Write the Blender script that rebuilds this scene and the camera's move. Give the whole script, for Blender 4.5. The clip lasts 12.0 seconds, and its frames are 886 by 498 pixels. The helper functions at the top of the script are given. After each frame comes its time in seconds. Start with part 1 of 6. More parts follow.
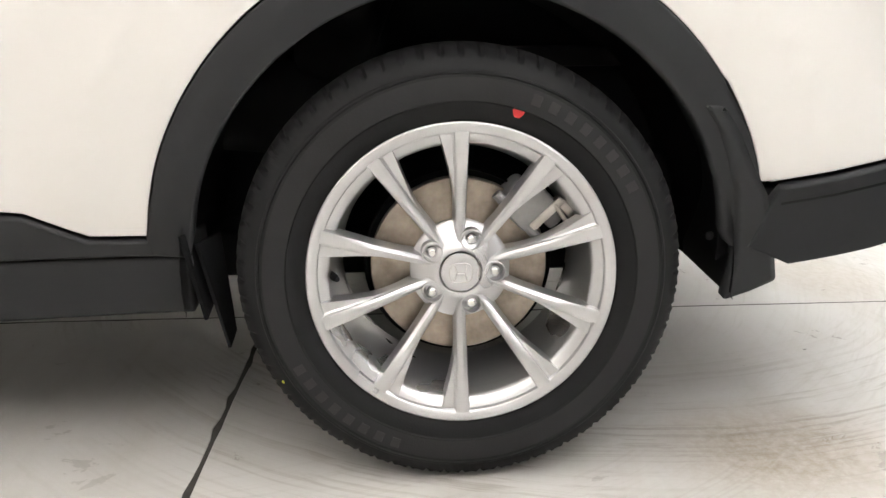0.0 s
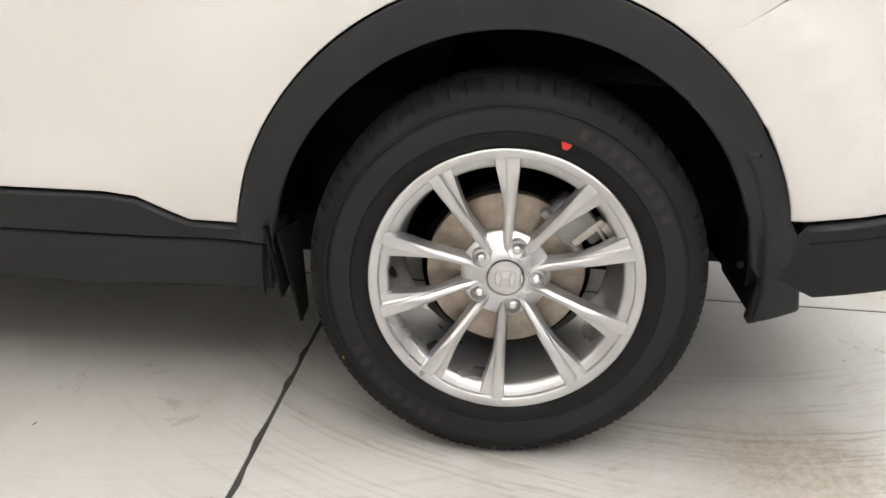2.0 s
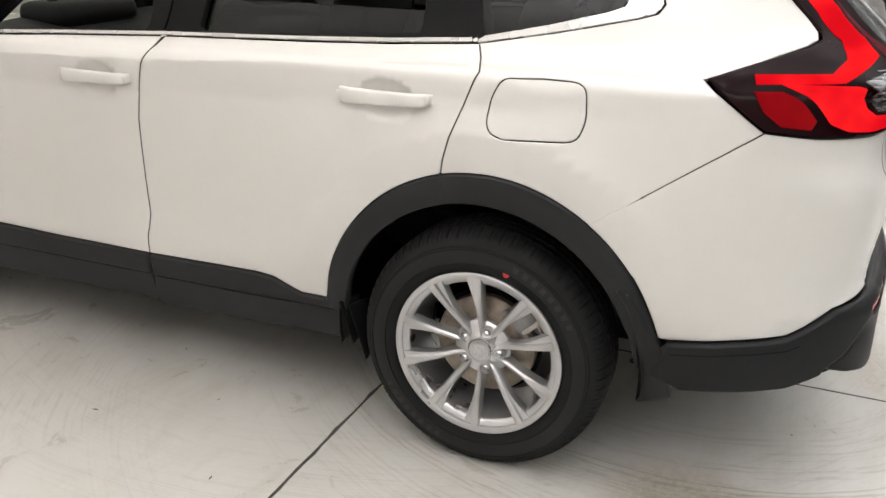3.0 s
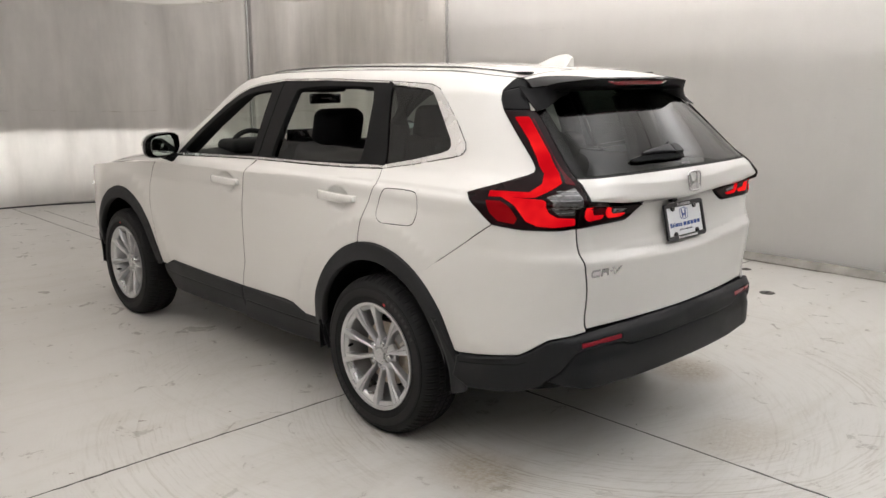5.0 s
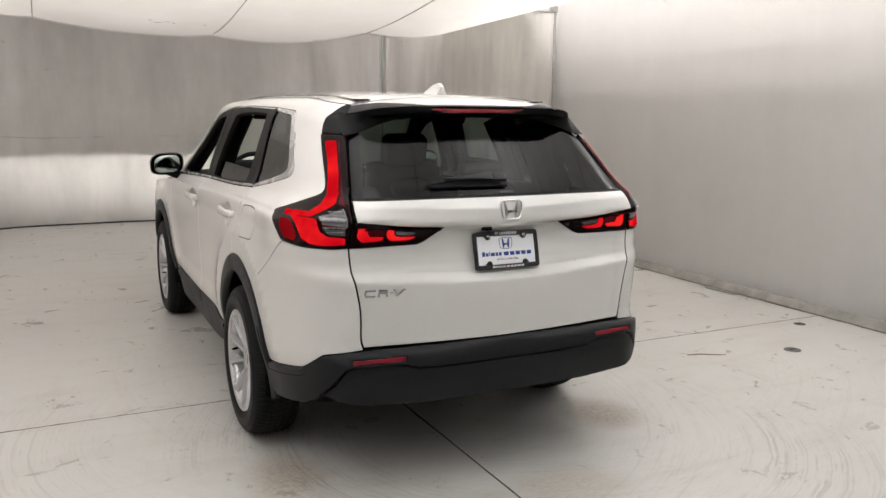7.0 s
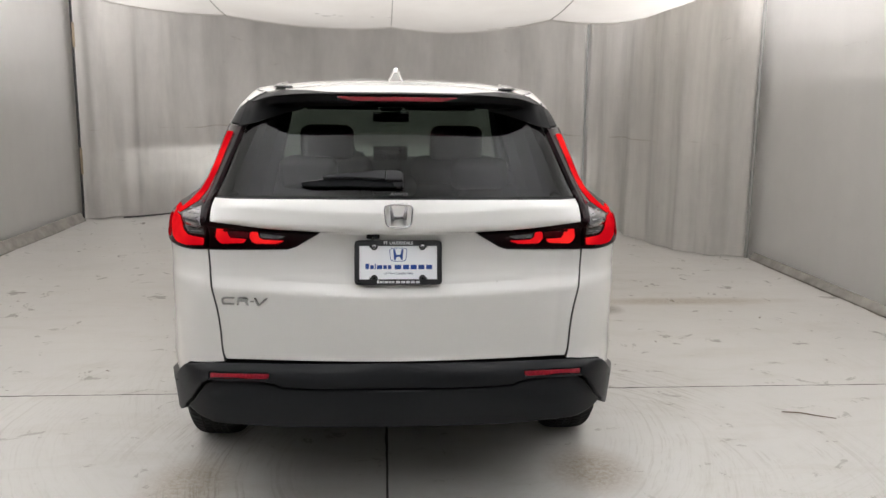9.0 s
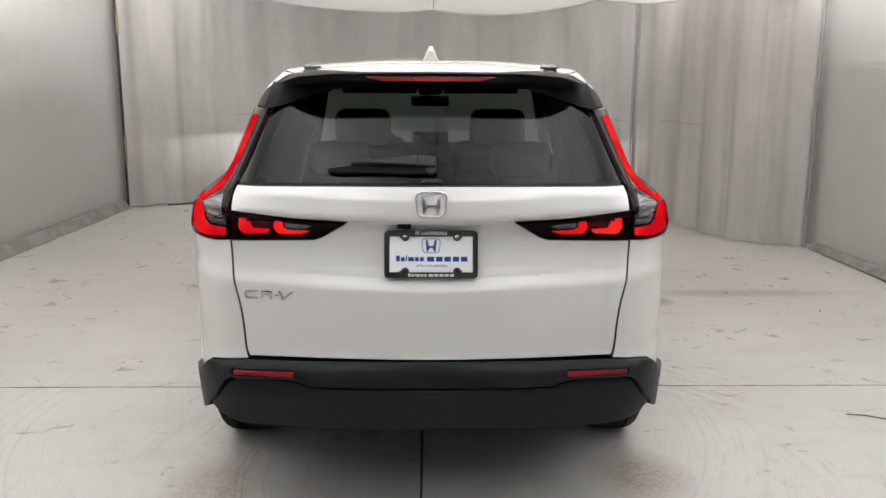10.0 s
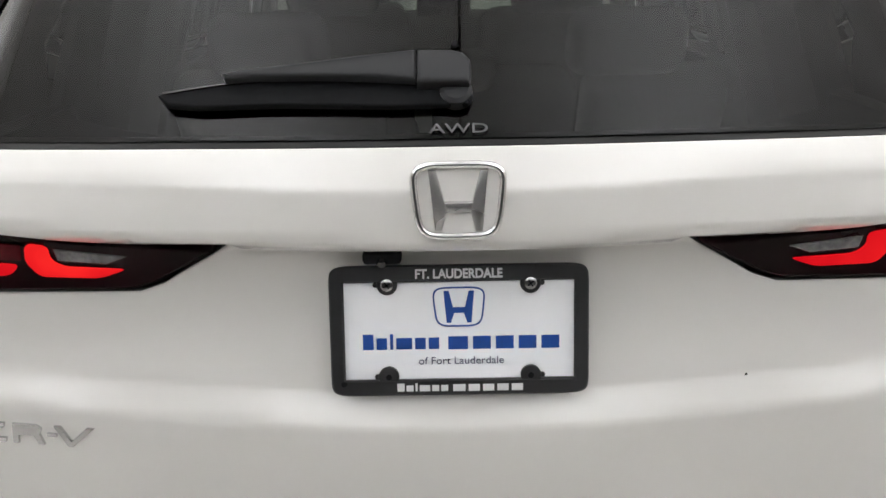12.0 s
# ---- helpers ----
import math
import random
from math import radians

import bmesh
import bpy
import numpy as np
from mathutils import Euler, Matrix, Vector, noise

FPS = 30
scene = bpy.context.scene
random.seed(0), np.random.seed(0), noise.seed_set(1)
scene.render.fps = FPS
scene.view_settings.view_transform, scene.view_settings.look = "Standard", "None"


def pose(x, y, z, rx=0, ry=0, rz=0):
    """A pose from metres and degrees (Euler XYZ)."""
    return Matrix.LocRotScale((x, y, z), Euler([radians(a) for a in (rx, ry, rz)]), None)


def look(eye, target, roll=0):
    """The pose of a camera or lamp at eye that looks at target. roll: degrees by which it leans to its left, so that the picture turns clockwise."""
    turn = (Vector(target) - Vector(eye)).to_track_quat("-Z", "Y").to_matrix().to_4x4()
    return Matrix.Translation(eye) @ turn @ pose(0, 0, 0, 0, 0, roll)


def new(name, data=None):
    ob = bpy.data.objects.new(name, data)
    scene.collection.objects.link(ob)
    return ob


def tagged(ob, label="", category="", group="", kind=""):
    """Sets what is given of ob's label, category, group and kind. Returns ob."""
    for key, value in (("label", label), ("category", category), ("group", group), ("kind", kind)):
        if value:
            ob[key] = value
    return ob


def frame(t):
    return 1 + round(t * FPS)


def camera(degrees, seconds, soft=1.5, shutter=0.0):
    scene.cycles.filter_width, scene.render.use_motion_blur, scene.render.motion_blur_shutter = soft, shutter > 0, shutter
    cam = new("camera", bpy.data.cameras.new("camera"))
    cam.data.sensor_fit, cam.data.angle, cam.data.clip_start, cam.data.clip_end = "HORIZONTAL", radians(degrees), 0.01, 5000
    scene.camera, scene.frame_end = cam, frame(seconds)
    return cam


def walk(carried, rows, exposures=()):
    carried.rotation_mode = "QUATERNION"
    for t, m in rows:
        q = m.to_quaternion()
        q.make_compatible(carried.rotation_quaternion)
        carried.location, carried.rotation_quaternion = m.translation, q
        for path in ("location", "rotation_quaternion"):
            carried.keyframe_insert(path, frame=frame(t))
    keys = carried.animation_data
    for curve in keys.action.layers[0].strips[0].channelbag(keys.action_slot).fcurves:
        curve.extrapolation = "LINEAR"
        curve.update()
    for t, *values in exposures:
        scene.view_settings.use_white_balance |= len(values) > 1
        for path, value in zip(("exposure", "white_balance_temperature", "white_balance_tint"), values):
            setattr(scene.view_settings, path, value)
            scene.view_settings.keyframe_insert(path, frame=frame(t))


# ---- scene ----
cam = camera(56.7, 12.0)
PATH = [
    (0, (-2.187, 0.092, 0.746), (-0.255, -0.002, 0.237), -0.5),
    (0.5, (-2.241, 0.106, 0.735), (-0.307, -0.011, 0.24), -0.4),
    (1, (-2.232, 0.114, 0.73), (-0.301, 0.014, 0.218), 0.3),
    (1.5, (-2.2, 0.078, 0.71), (-0.278, 0.062, 0.156), 1.5),
    (2, (-2.302, 0.021, 0.926), (-0.427, 0.149, 0.244), 2.5),
    (2.5, (-2.611, -0.23, 1.312), (-0.793, 0.161, 0.575), 2.1),
    (2.7, (-2.704, -0.428, 1.404), (-0.93, 0.118, 0.658), 1.3),
    (4.3, (-3.246, -2.059, 1.587), (-1.765, -0.806, 1.101), -0.3),
    (4.5, (-3.236, -2.273, 1.596), (-1.795, -0.964, 1.137), -0.2),
    (5, (-3.161, -2.791, 1.619), (-1.808, -1.378, 1.205), -0.1),
    (5.5, (-3.058, -3.258, 1.606), (-1.793, -1.757, 1.227), -0.1),
    (6, (-2.738, -3.675, 1.599), (-1.575, -2.087, 1.247), 0.0),
    (6.5, (-2.291, -3.867, 1.59), (-1.255, -2.191, 1.249), 0.4),
    (7, (-1.743, -3.944, 1.583), (-0.875, -2.173, 1.252), 0.5),
    (7.5, (-1.185, -4.004, 1.587), (-0.521, -2.147, 1.253), 0.9),
    (9.3, (0.003, -3.846, 1.569), (0.099, -1.88, 1.214), 0.5),
    (9.5, (0.008, -3.824, 1.563), (0.083, -1.858, 1.204), 0.4),
    (10, (-0.007, -3.677, 1.553), (0.027, -1.715, 1.169), 0.2),
    (10.5, (-0.008, -3.350, 1.516), (0.005, -1.390, 1.097), -0.1),
    (11, (0.005, -2.860, 1.507), (0.014, -0.92, 1.019), -0.4),
    (11.5, (-0.014, -2.365, 1.469), (-0.014, -0.44, 0.917), -0.8),
    (12, (-0.017, -1.895, 1.440), (-0.019, -0.02, 0.761), -1.0),
]
EXPOSURES = [(0.0, .80, 6600, 10), (1.6, .80, 6600, 10), (2.2, .56, 6600, 10), (2.7, .33, 6600, 10), (4.3, -.06, 6650, 11), (5.0, -.15, 6650, 11), (8.0, -.20, 6600, 11), (9.6, -.10, 6420, 10), (12.0, -.06, 6450, 10)]
walk(cam, [(t, look(eye, target, roll)) for t, eye, target, roll in PATH], EXPOSURES)

# ---- light: softbox lamps over a white scrim, the car's own headlamps, a dim added background ambience
world = bpy.data.worlds.new("booth_air")
world.use_nodes = True
world.node_tree.nodes["Background"].inputs[0].default_value = (1.0, 0.97, 0.93, 1)
world.node_tree.nodes["Background"].inputs[1].default_value = 0.08
scene.world = world


def area_lamp(name, eye, target, width, depth, watts, colour):
    data = bpy.data.lights.new(name, "AREA")
    data.shape, data.size, data.size_y, data.energy, data.color = "RECTANGLE", width, depth, watts, colour
    ob = new(name, data)
    ob.matrix_world = look(eye, target)
    return ob


WARM = (1.0, .955, .945)
for y, watts in ((-.3, 92), (1.3, 116), (2.85, 108), (4.4, 84)):
    area_lamp("softbox_lamp", (0, y, 3.75), (0, y, 0), 7.6, 1.4, watts, WARM)
# tubes close above the rear half of the scrim, showing through the cloth as pale streaks
for x in (-2.5, -.72, .78, 2.5):
    area_lamp("tube_lamp", (x, -1.9, 3.0), (x, -1.9, 0), .20, 4.6, 114, (.94, .965, 1.03))
# tubes above the scrim's long edges: they reach the upper walls through the open slots, and the cloth's edge cuts them off below
for x, watts in ((-2.94, 120), (-2.60, 70), (2.87, 120), (2.53, 70)):
    side_x = -3.98 if x < 0 else 3.82
    area_lamp("slot_lamp", (x, 1.6, 3.75), (side_x, 1.6, 2.6), 11.6, .07, watts, WARM)
# added fill aimed at the front curtains, where no lamp is known
area_lamp("slot_lamp", (-.4, 6.5, 3.8), (-.4, 7.4, 0), 5.0, .22, 12, WARM)

# ---- materials
def nodes_of(name):
    m = bpy.data.materials.new(name)
    m.use_nodes = True
    t = m.node_tree
    return m, t, t.nodes["Principled BSDF"], t.links.new


def noise_node(t, scale, detail=4.0, rough=.55, coords=None, distort=0.0):
    n = t.nodes.new("ShaderNodeTexNoise")
    n.inputs["Scale"].default_value, n.inputs["Detail"].default_value = scale, detail
    n.inputs["Roughness"].default_value, n.inputs["Distortion"].default_value = rough, distort
    if coords is not None:
        t.links.new(coords, n.inputs["Vector"])
    return n


def place(t, scale=(1, 1, 1), turn=(0, 0, 0), move=(0, 0, 0)):
    c, m = t.nodes.new("ShaderNodeTexCoord"), t.nodes.new("ShaderNodeMapping")
    m.inputs["Scale"].default_value, m.inputs["Rotation"].default_value, m.inputs["Location"].default_value = scale, turn, move
    t.links.new(c.outputs["Object"], m.inputs["Vector"])
    return m.outputs["Vector"]


def ramp(t, fac, *stops):
    r = t.nodes.new("ShaderNodeValToRGB")
    while len(r.color_ramp.elements) < len(stops):
        r.color_ramp.elements.new(.5)
    for e, (p, c) in zip(r.color_ramp.elements, stops):
        e.position = p
        e.color = (*c, 1) if isinstance(c, tuple) else (c, c, c, 1)
    t.links.new(fac, r.inputs["Fac"])
    return r.outputs["Color"]


def mix(t, a, b, fac, how="MIX"):
    n = t.nodes.new("ShaderNodeMix")
    n.data_type, n.blend_type = "RGBA", how
    for value, socket in ((fac, n.inputs["Factor"]), (a, n.inputs["A"]), (b, n.inputs["B"])):
        if isinstance(value, bpy.types.NodeSocket):
            t.links.new(value, socket)
        else:
            socket.default_value = (*value, 1) if isinstance(value, tuple) else value
    return n.outputs["Result"]


def bump(t, bsdf, height, strength, distance):
    b = t.nodes.new("ShaderNodeBump")
    b.inputs["Strength"].default_value, b.inputs["Distance"].default_value = strength, distance
    t.links.new(height, b.inputs["Height"])
    t.links.new(b.outputs["Normal"], bsdf.inputs["Normal"])


def plain(name, base, rough, metal=0.0, vary=.06, scale=9.0, fine=140.0, relief=0.0, coat=0.0, coat_rough=.03, spec=.5, rough_vary=.06):
    """A surface of one colour with soft blotches, fine grain and uneven gloss."""
    m, t, b, join = nodes_of(name)
    big = noise_node(t, scale, 3, .6, place(t))
    small = noise_node(t, fine, 2, .5, place(t))
    lo, hi = tuple(c * (1 - vary) for c in base), tuple(min(c * (1 + vary), 1) for c in base)
    col = ramp(t, big.outputs["Fac"], (.3, lo), (.7, hi))
    col = mix(t, col, small.outputs["Color"], vary * .35, "SOFT_LIGHT")
    join(col, b.inputs["Base Color"])
    join(ramp(t, big.outputs["Fac"], (.3, max(rough - rough_vary, .02)), (.7, min(rough + rough_vary, 1))), b.inputs["Roughness"])
    b.inputs["Metallic"].default_value = metal
    b.inputs["Coat Weight"].default_value, b.inputs["Coat Roughness"].default_value = coat, coat_rough
    b.inputs["Specular IOR Level"].default_value = spec
    if relief:
        bump(t, b, small.outputs["Fac"], .5, relief)
    return m


def glowing(name, base, colour, strength, rough=.2):
    m, t, b, join = nodes_of(name)
    b.inputs["Base Color"].default_value = (*base, 1)
    b.inputs["Roughness"].default_value = rough
    b.inputs["Emission Color"].default_value = (*colour, 1)
    b.inputs["Emission Strength"].default_value = strength
    b.inputs["Specular IOR Level"].default_value = 0.0
    # the light guide glows unevenly along its length, hotter over its diodes
    n = noise_node(t, 7, 2, .5, place(t))
    join(ramp(t, n.outputs["Fac"], (.34, strength * .62), (.52, strength * .92), (.70, strength * 1.25)), b.inputs["Emission Strength"])
    hot = tuple(min(1, c * 1.0 + d) for c, d in zip(colour, (0, .022, .006)))
    join(ramp(t, n.outputs["Fac"], (.40, colour), (.72, hot)), b.inputs["Emission Color"])
    return m


def pane(name, tint, rough=.01):
    """Thin glass: clear or smoked body under a glossy surface."""
    m, t, b, join = nodes_of(name)
    t.nodes.remove(b)
    out = t.nodes["Material Output"]
    body, gloss, f, mixer = (t.nodes.new(n) for n in ("ShaderNodeBsdfTransparent", "ShaderNodeBsdfGlossy", "ShaderNodeLayerWeight", "ShaderNodeMixShader"))
    body.inputs["Color"].default_value = (*tint, 1)
    gloss.inputs["Roughness"].default_value = rough
    f.inputs["Blend"].default_value = .5
    fac = f.outputs["Facing"]
    for how, k in (("POWER", 5.0), ("MULTIPLY", .94), ("ADD", .027)):
        n = t.nodes.new("ShaderNodeMath")
        n.operation = how
        n.inputs[1].default_value = k
        join(fac, n.inputs[0])
        fac = n.outputs[0]
    join(fac, mixer.inputs["Fac"])
    join(body.outputs["BSDF"], mixer.inputs[1])
    join(gloss.outputs["BSDF"], mixer.inputs[2])
    join(mixer.outputs["Shader"], out.inputs["Surface"])
    return m


PAINT = plain("pearl_white_paint", (.66, .648, .622), .42, vary=.008, scale=3, fine=900, coat=1.0, coat_rough=.035, spec=.4, rough_vary=.02)
PLASTIC = plain("grained_black_plastic", (.0160, .0168, .0184), .52, vary=.10, scale=6, fine=700, relief=.0004, rough_vary=.05, spec=.28)
GLOSSBLACK = plain("gloss_black_trim", (.012, .012, .013), .10, vary=.1, coat=.6, rough_vary=.03)
BUMPERBLACK = plain("satin_black_bumper_plastic", (.0078, .0085, .0100), .46, vary=.10, scale=5, fine=700, relief=.0003, rough_vary=.05, spec=.26)
LENSRIB = plain("dim_lens_ribs", (.17, .17, .175), .28, metal=.55, vary=.2, scale=60)
MATTBLACK = plain("matt_black", (.005, .0053, .0062), .85, spec=.2, vary=.2, relief=.0006)
# darkened colour for the panels' returned edges, standing in for shade in the gaps
GAPSHADE = plain("shut_line_shade", (.075, .073, .070), .8, vary=.1)
SEAL = plain("rubber_seal", (.010, .010, .010), .7, vary=.2)
RUBBER = plain("tyre_rubber", (.0050, .0052, .0058), .70, spec=.26, vary=.16, scale=14, fine=260, relief=.0004)
RUBBER_BAND = plain("tyre_rubber_outer_sidewall", (.0125, .0127, .0133), .66, spec=.30, vary=.16, scale=12, fine=320, relief=.0005)
ALLOY = plain("silver_painted_alloy", (.545, .548, .555), .31, metal=.84, vary=.03, scale=5, fine=900, coat=.35, coat_rough=.10)
BADGE = plain("dark_chrome_badge", (.52, .52, .52), .14, metal=1, vary=.05)
SOOTY = plain("sooty_steel", (.06, .055, .05), .6, metal=.5, vary=.2)
# dark tone for the unseen end wall, chosen to keep reflections dim
DIM = plain("unseen_end_wall_grey", (.20, .20, .20), .8, vary=.2, scale=2)
CEILING = plain("grey_roof_deck", (.16, .158, .15), .8, vary=.1, scale=2)
CHROME = plain("chrome", (.82, .82, .82), .08, metal=1, vary=.03)
SATIN = plain("satin_chrome_strip", (.50, .495, .485), .26, metal=.9, vary=.03)
STEEL = plain("machined_steel", (.50, .47, .43), .38, metal=.9, vary=.14, scale=30)
DISC = plain("brake_disc_steel", (.36, .31, .26), .42, metal=.85, vary=.30, scale=26, fine=200)
CAST = plain("cast_caliper", (.30, .30, .30), .5, metal=.6, vary=.15, scale=30, relief=.0006)
SMOKED = pane("smoked_privacy_glass", (.108, .130, .118), 0.0)
CLEAR = pane("clear_glass", (.78, .84, .79))
MIRROR = plain("mirror_glass", (.36, .41, .39), .02, metal=1, vary=0.0, rough_vary=.0)
LAMPCASE = plain("smoked_red_lamp_lens", (.0080, .0018, .0026), .10, vary=.2, spec=.10)
FRAMEBLACK = plain("satin_black_window_frame", (.005, .005, .0055), .5, vary=.15, fine=500, spec=.12)
LAMPDARK = plain("dark_red_reflector", (.075, .002, .006), .14, vary=.25, scale=60, spec=.12)
REFLECTOR = plain("red_reflex_reflector", (.26, .015, .025), .16, vary=.3, scale=160, coat=.8)
GLOW = glowing("lit_red_tail_lamp", (.10, .002, .002), (1.0, .004, .016), .80, .3)
DIMGLOW = glowing("dimly_lit_red_lens", (.10, .002, .004), (1.0, .004, .014), .13, .2)
LAMPCLEAR = plain("clear_ribbed_lamp_lens", (.11, .11, .115), .14, metal=.5, vary=.4, scale=70, coat=1.0)
HEADGLOW = glowing("lit_headlamp", (.8, .8, .8), (1.0, .97, .92), 3.0)
SEATCLOTH = plain("black_seat_cloth", (.009, .009, .010), .9, spec=.12, vary=.2, scale=20, fine=500)
TRIMBLACK = plain("black_cabin_trim", (.010, .010, .011), .7, vary=.2, spec=.2)
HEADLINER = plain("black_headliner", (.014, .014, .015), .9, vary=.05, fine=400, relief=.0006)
PLATEWHITE = plain("white_plate_card", (.82, .83, .85), .35, vary=.015)
PLATEBLACK = plain("black_plate_frame", (.018, .018, .019), .33, vary=.12, fine=500, relief=.0003)
INKBLUE = plain("blue_ink", (.010, .060, .28), .4, vary=.04)
INKGREY = plain("grey_blue_ink", (.07, .075, .13), .4, vary=.04)
INKWHITE = plain("silver_white_ink", (.62, .62, .62), .45, vary=.05)
AWDGREY = plain("grey_decal", (.075, .075, .078), .45, vary=.05)
REDPAINT = plain("red_paint_dot", (.55, .03, .03), .5, vary=.1)
YELLOWPAINT = plain("yellow_paint_dot", (.55, .55, .05), .5, vary=.1)
PIPE = plain("galvanised_pipe", (.40, .40, .39), .45, metal=.6, vary=.12, scale=12)
LEAF = plain("dry_leaf", (.10, .065, .035), .8, vary=.4, scale=80)
GRIT = plain("dark_grit", (.05, .045, .04), .9, vary=.4, scale=80)
CABLE = plain("black_cable_sheath", (.03, .03, .03), .6, vary=.2)


def wall_paint(name, base, dirt, streaks, seam=0.0):
    m, t, b, join = nodes_of(name)
    v = place(t)
    broad, mid, fine = noise_node(t, .7, 4, .6, v), noise_node(t, 3.5, 6, .65, v, .6), noise_node(t, 90, 2, .5, v)
    streak = noise_node(t, 1.5, 5, .65, place(t, (1, 3.2, .35)))
    scuff = noise_node(t, 2.0, 8, .75, place(t, (1, 1.4, 3.5), move=(3, 1, 7)), 1.2)
    col = ramp(t, broad.outputs["Fac"], (.35, tuple(c * .95 for c in base)), (.7, base))
    col = mix(t, col, ramp(t, streak.outputs["Fac"], (.3, .72), (.62, 1.0)), streaks, "MULTIPLY")
    col = mix(t, col, ramp(t, scuff.outputs["Fac"], (.27, (.45, .41, .36)), (.36, (1.0, 1.0, 1.0))), dirt * .8, "MULTIPLY")
    col = mix(t, col, ramp(t, mid.outputs["Fac"], (.3, .93), (.6, 1.0)), dirt, "MULTIPLY")
    if seam:
        # a crooked welded seam across the sheet, grey with dust, broken here and there
        zz, off, gap = t.nodes.new("ShaderNodeSeparateXYZ"), t.nodes.new("ShaderNodeMath"), t.nodes.new("ShaderNodeMath")
        join(v, zz.inputs[0])
        off.operation, off.inputs[1].default_value = "MULTIPLY_ADD", .16
        join(noise_node(t, .9, 3, .6, v).outputs["Fac"], off.inputs[0])
        join(zz.outputs["Z"], off.inputs[2])
        gap.operation, gap.inputs[1].default_value, gap.inputs[2].default_value = "COMPARE", seam + .08, .007
        join(off.outputs[0], gap.inputs[0])
        worn = ramp(t, noise_node(t, 2.2, 3, .6, place(t, move=(5, 2, 1))).outputs["Fac"], (.46, 0.0), (.60, .55))
        col = mix(t, col, mix(t, (1.0, 1.0, 1.0), (.62, .58, .52), mix(t, gap.outputs[0], worn, 1.0, "MULTIPLY")), 1.0, "MULTIPLY")
    join(col, b.inputs["Base Color"])
    join(ramp(t, mid.outputs["Fac"], (.3, .46), (.7, .62)), b.inputs["Roughness"])
    b.inputs["Specular IOR Level"].default_value = .3
    bump(t, b, mix(t, broad.outputs["Color"], fine.outputs["Color"], .25), .25, .02)
    return m


WALL = wall_paint("scuffed_white_wall_paint", (.93, .915, .885), .28, .06)
CURTAIN = wall_paint("white_vinyl_curtain", (.87, .85, .815), .50, .62, 1.18)


def scrim():
    """White cloth that lets part of the light through."""
    m, t, b, join = nodes_of("white_scrim_cloth")
    t.nodes.remove(b)
    v = place(t)
    weave, blot = noise_node(t, 260, 2, .5, v), noise_node(t, 1.2, 4, .6, v)
    col = ramp(t, blot.outputs["Fac"], (.3, (.80, .785, .75)), (.7, (.86, .85, .82)))
    dif, tra, add = t.nodes.new("ShaderNodeBsdfDiffuse"), t.nodes.new("ShaderNodeBsdfTranslucent"), t.nodes.new("ShaderNodeMixShader")
    add.inputs["Fac"].default_value = .38
    for n in (dif, tra):
        join(col, n.inputs["Color"])
    join(dif.outputs["BSDF"], add.inputs[1])
    join(tra.outputs["BSDF"], add.inputs[2])
    join(add.outputs["Shader"], t.nodes["Material Output"].inputs["Surface"])
    return m


SCRIM = scrim()


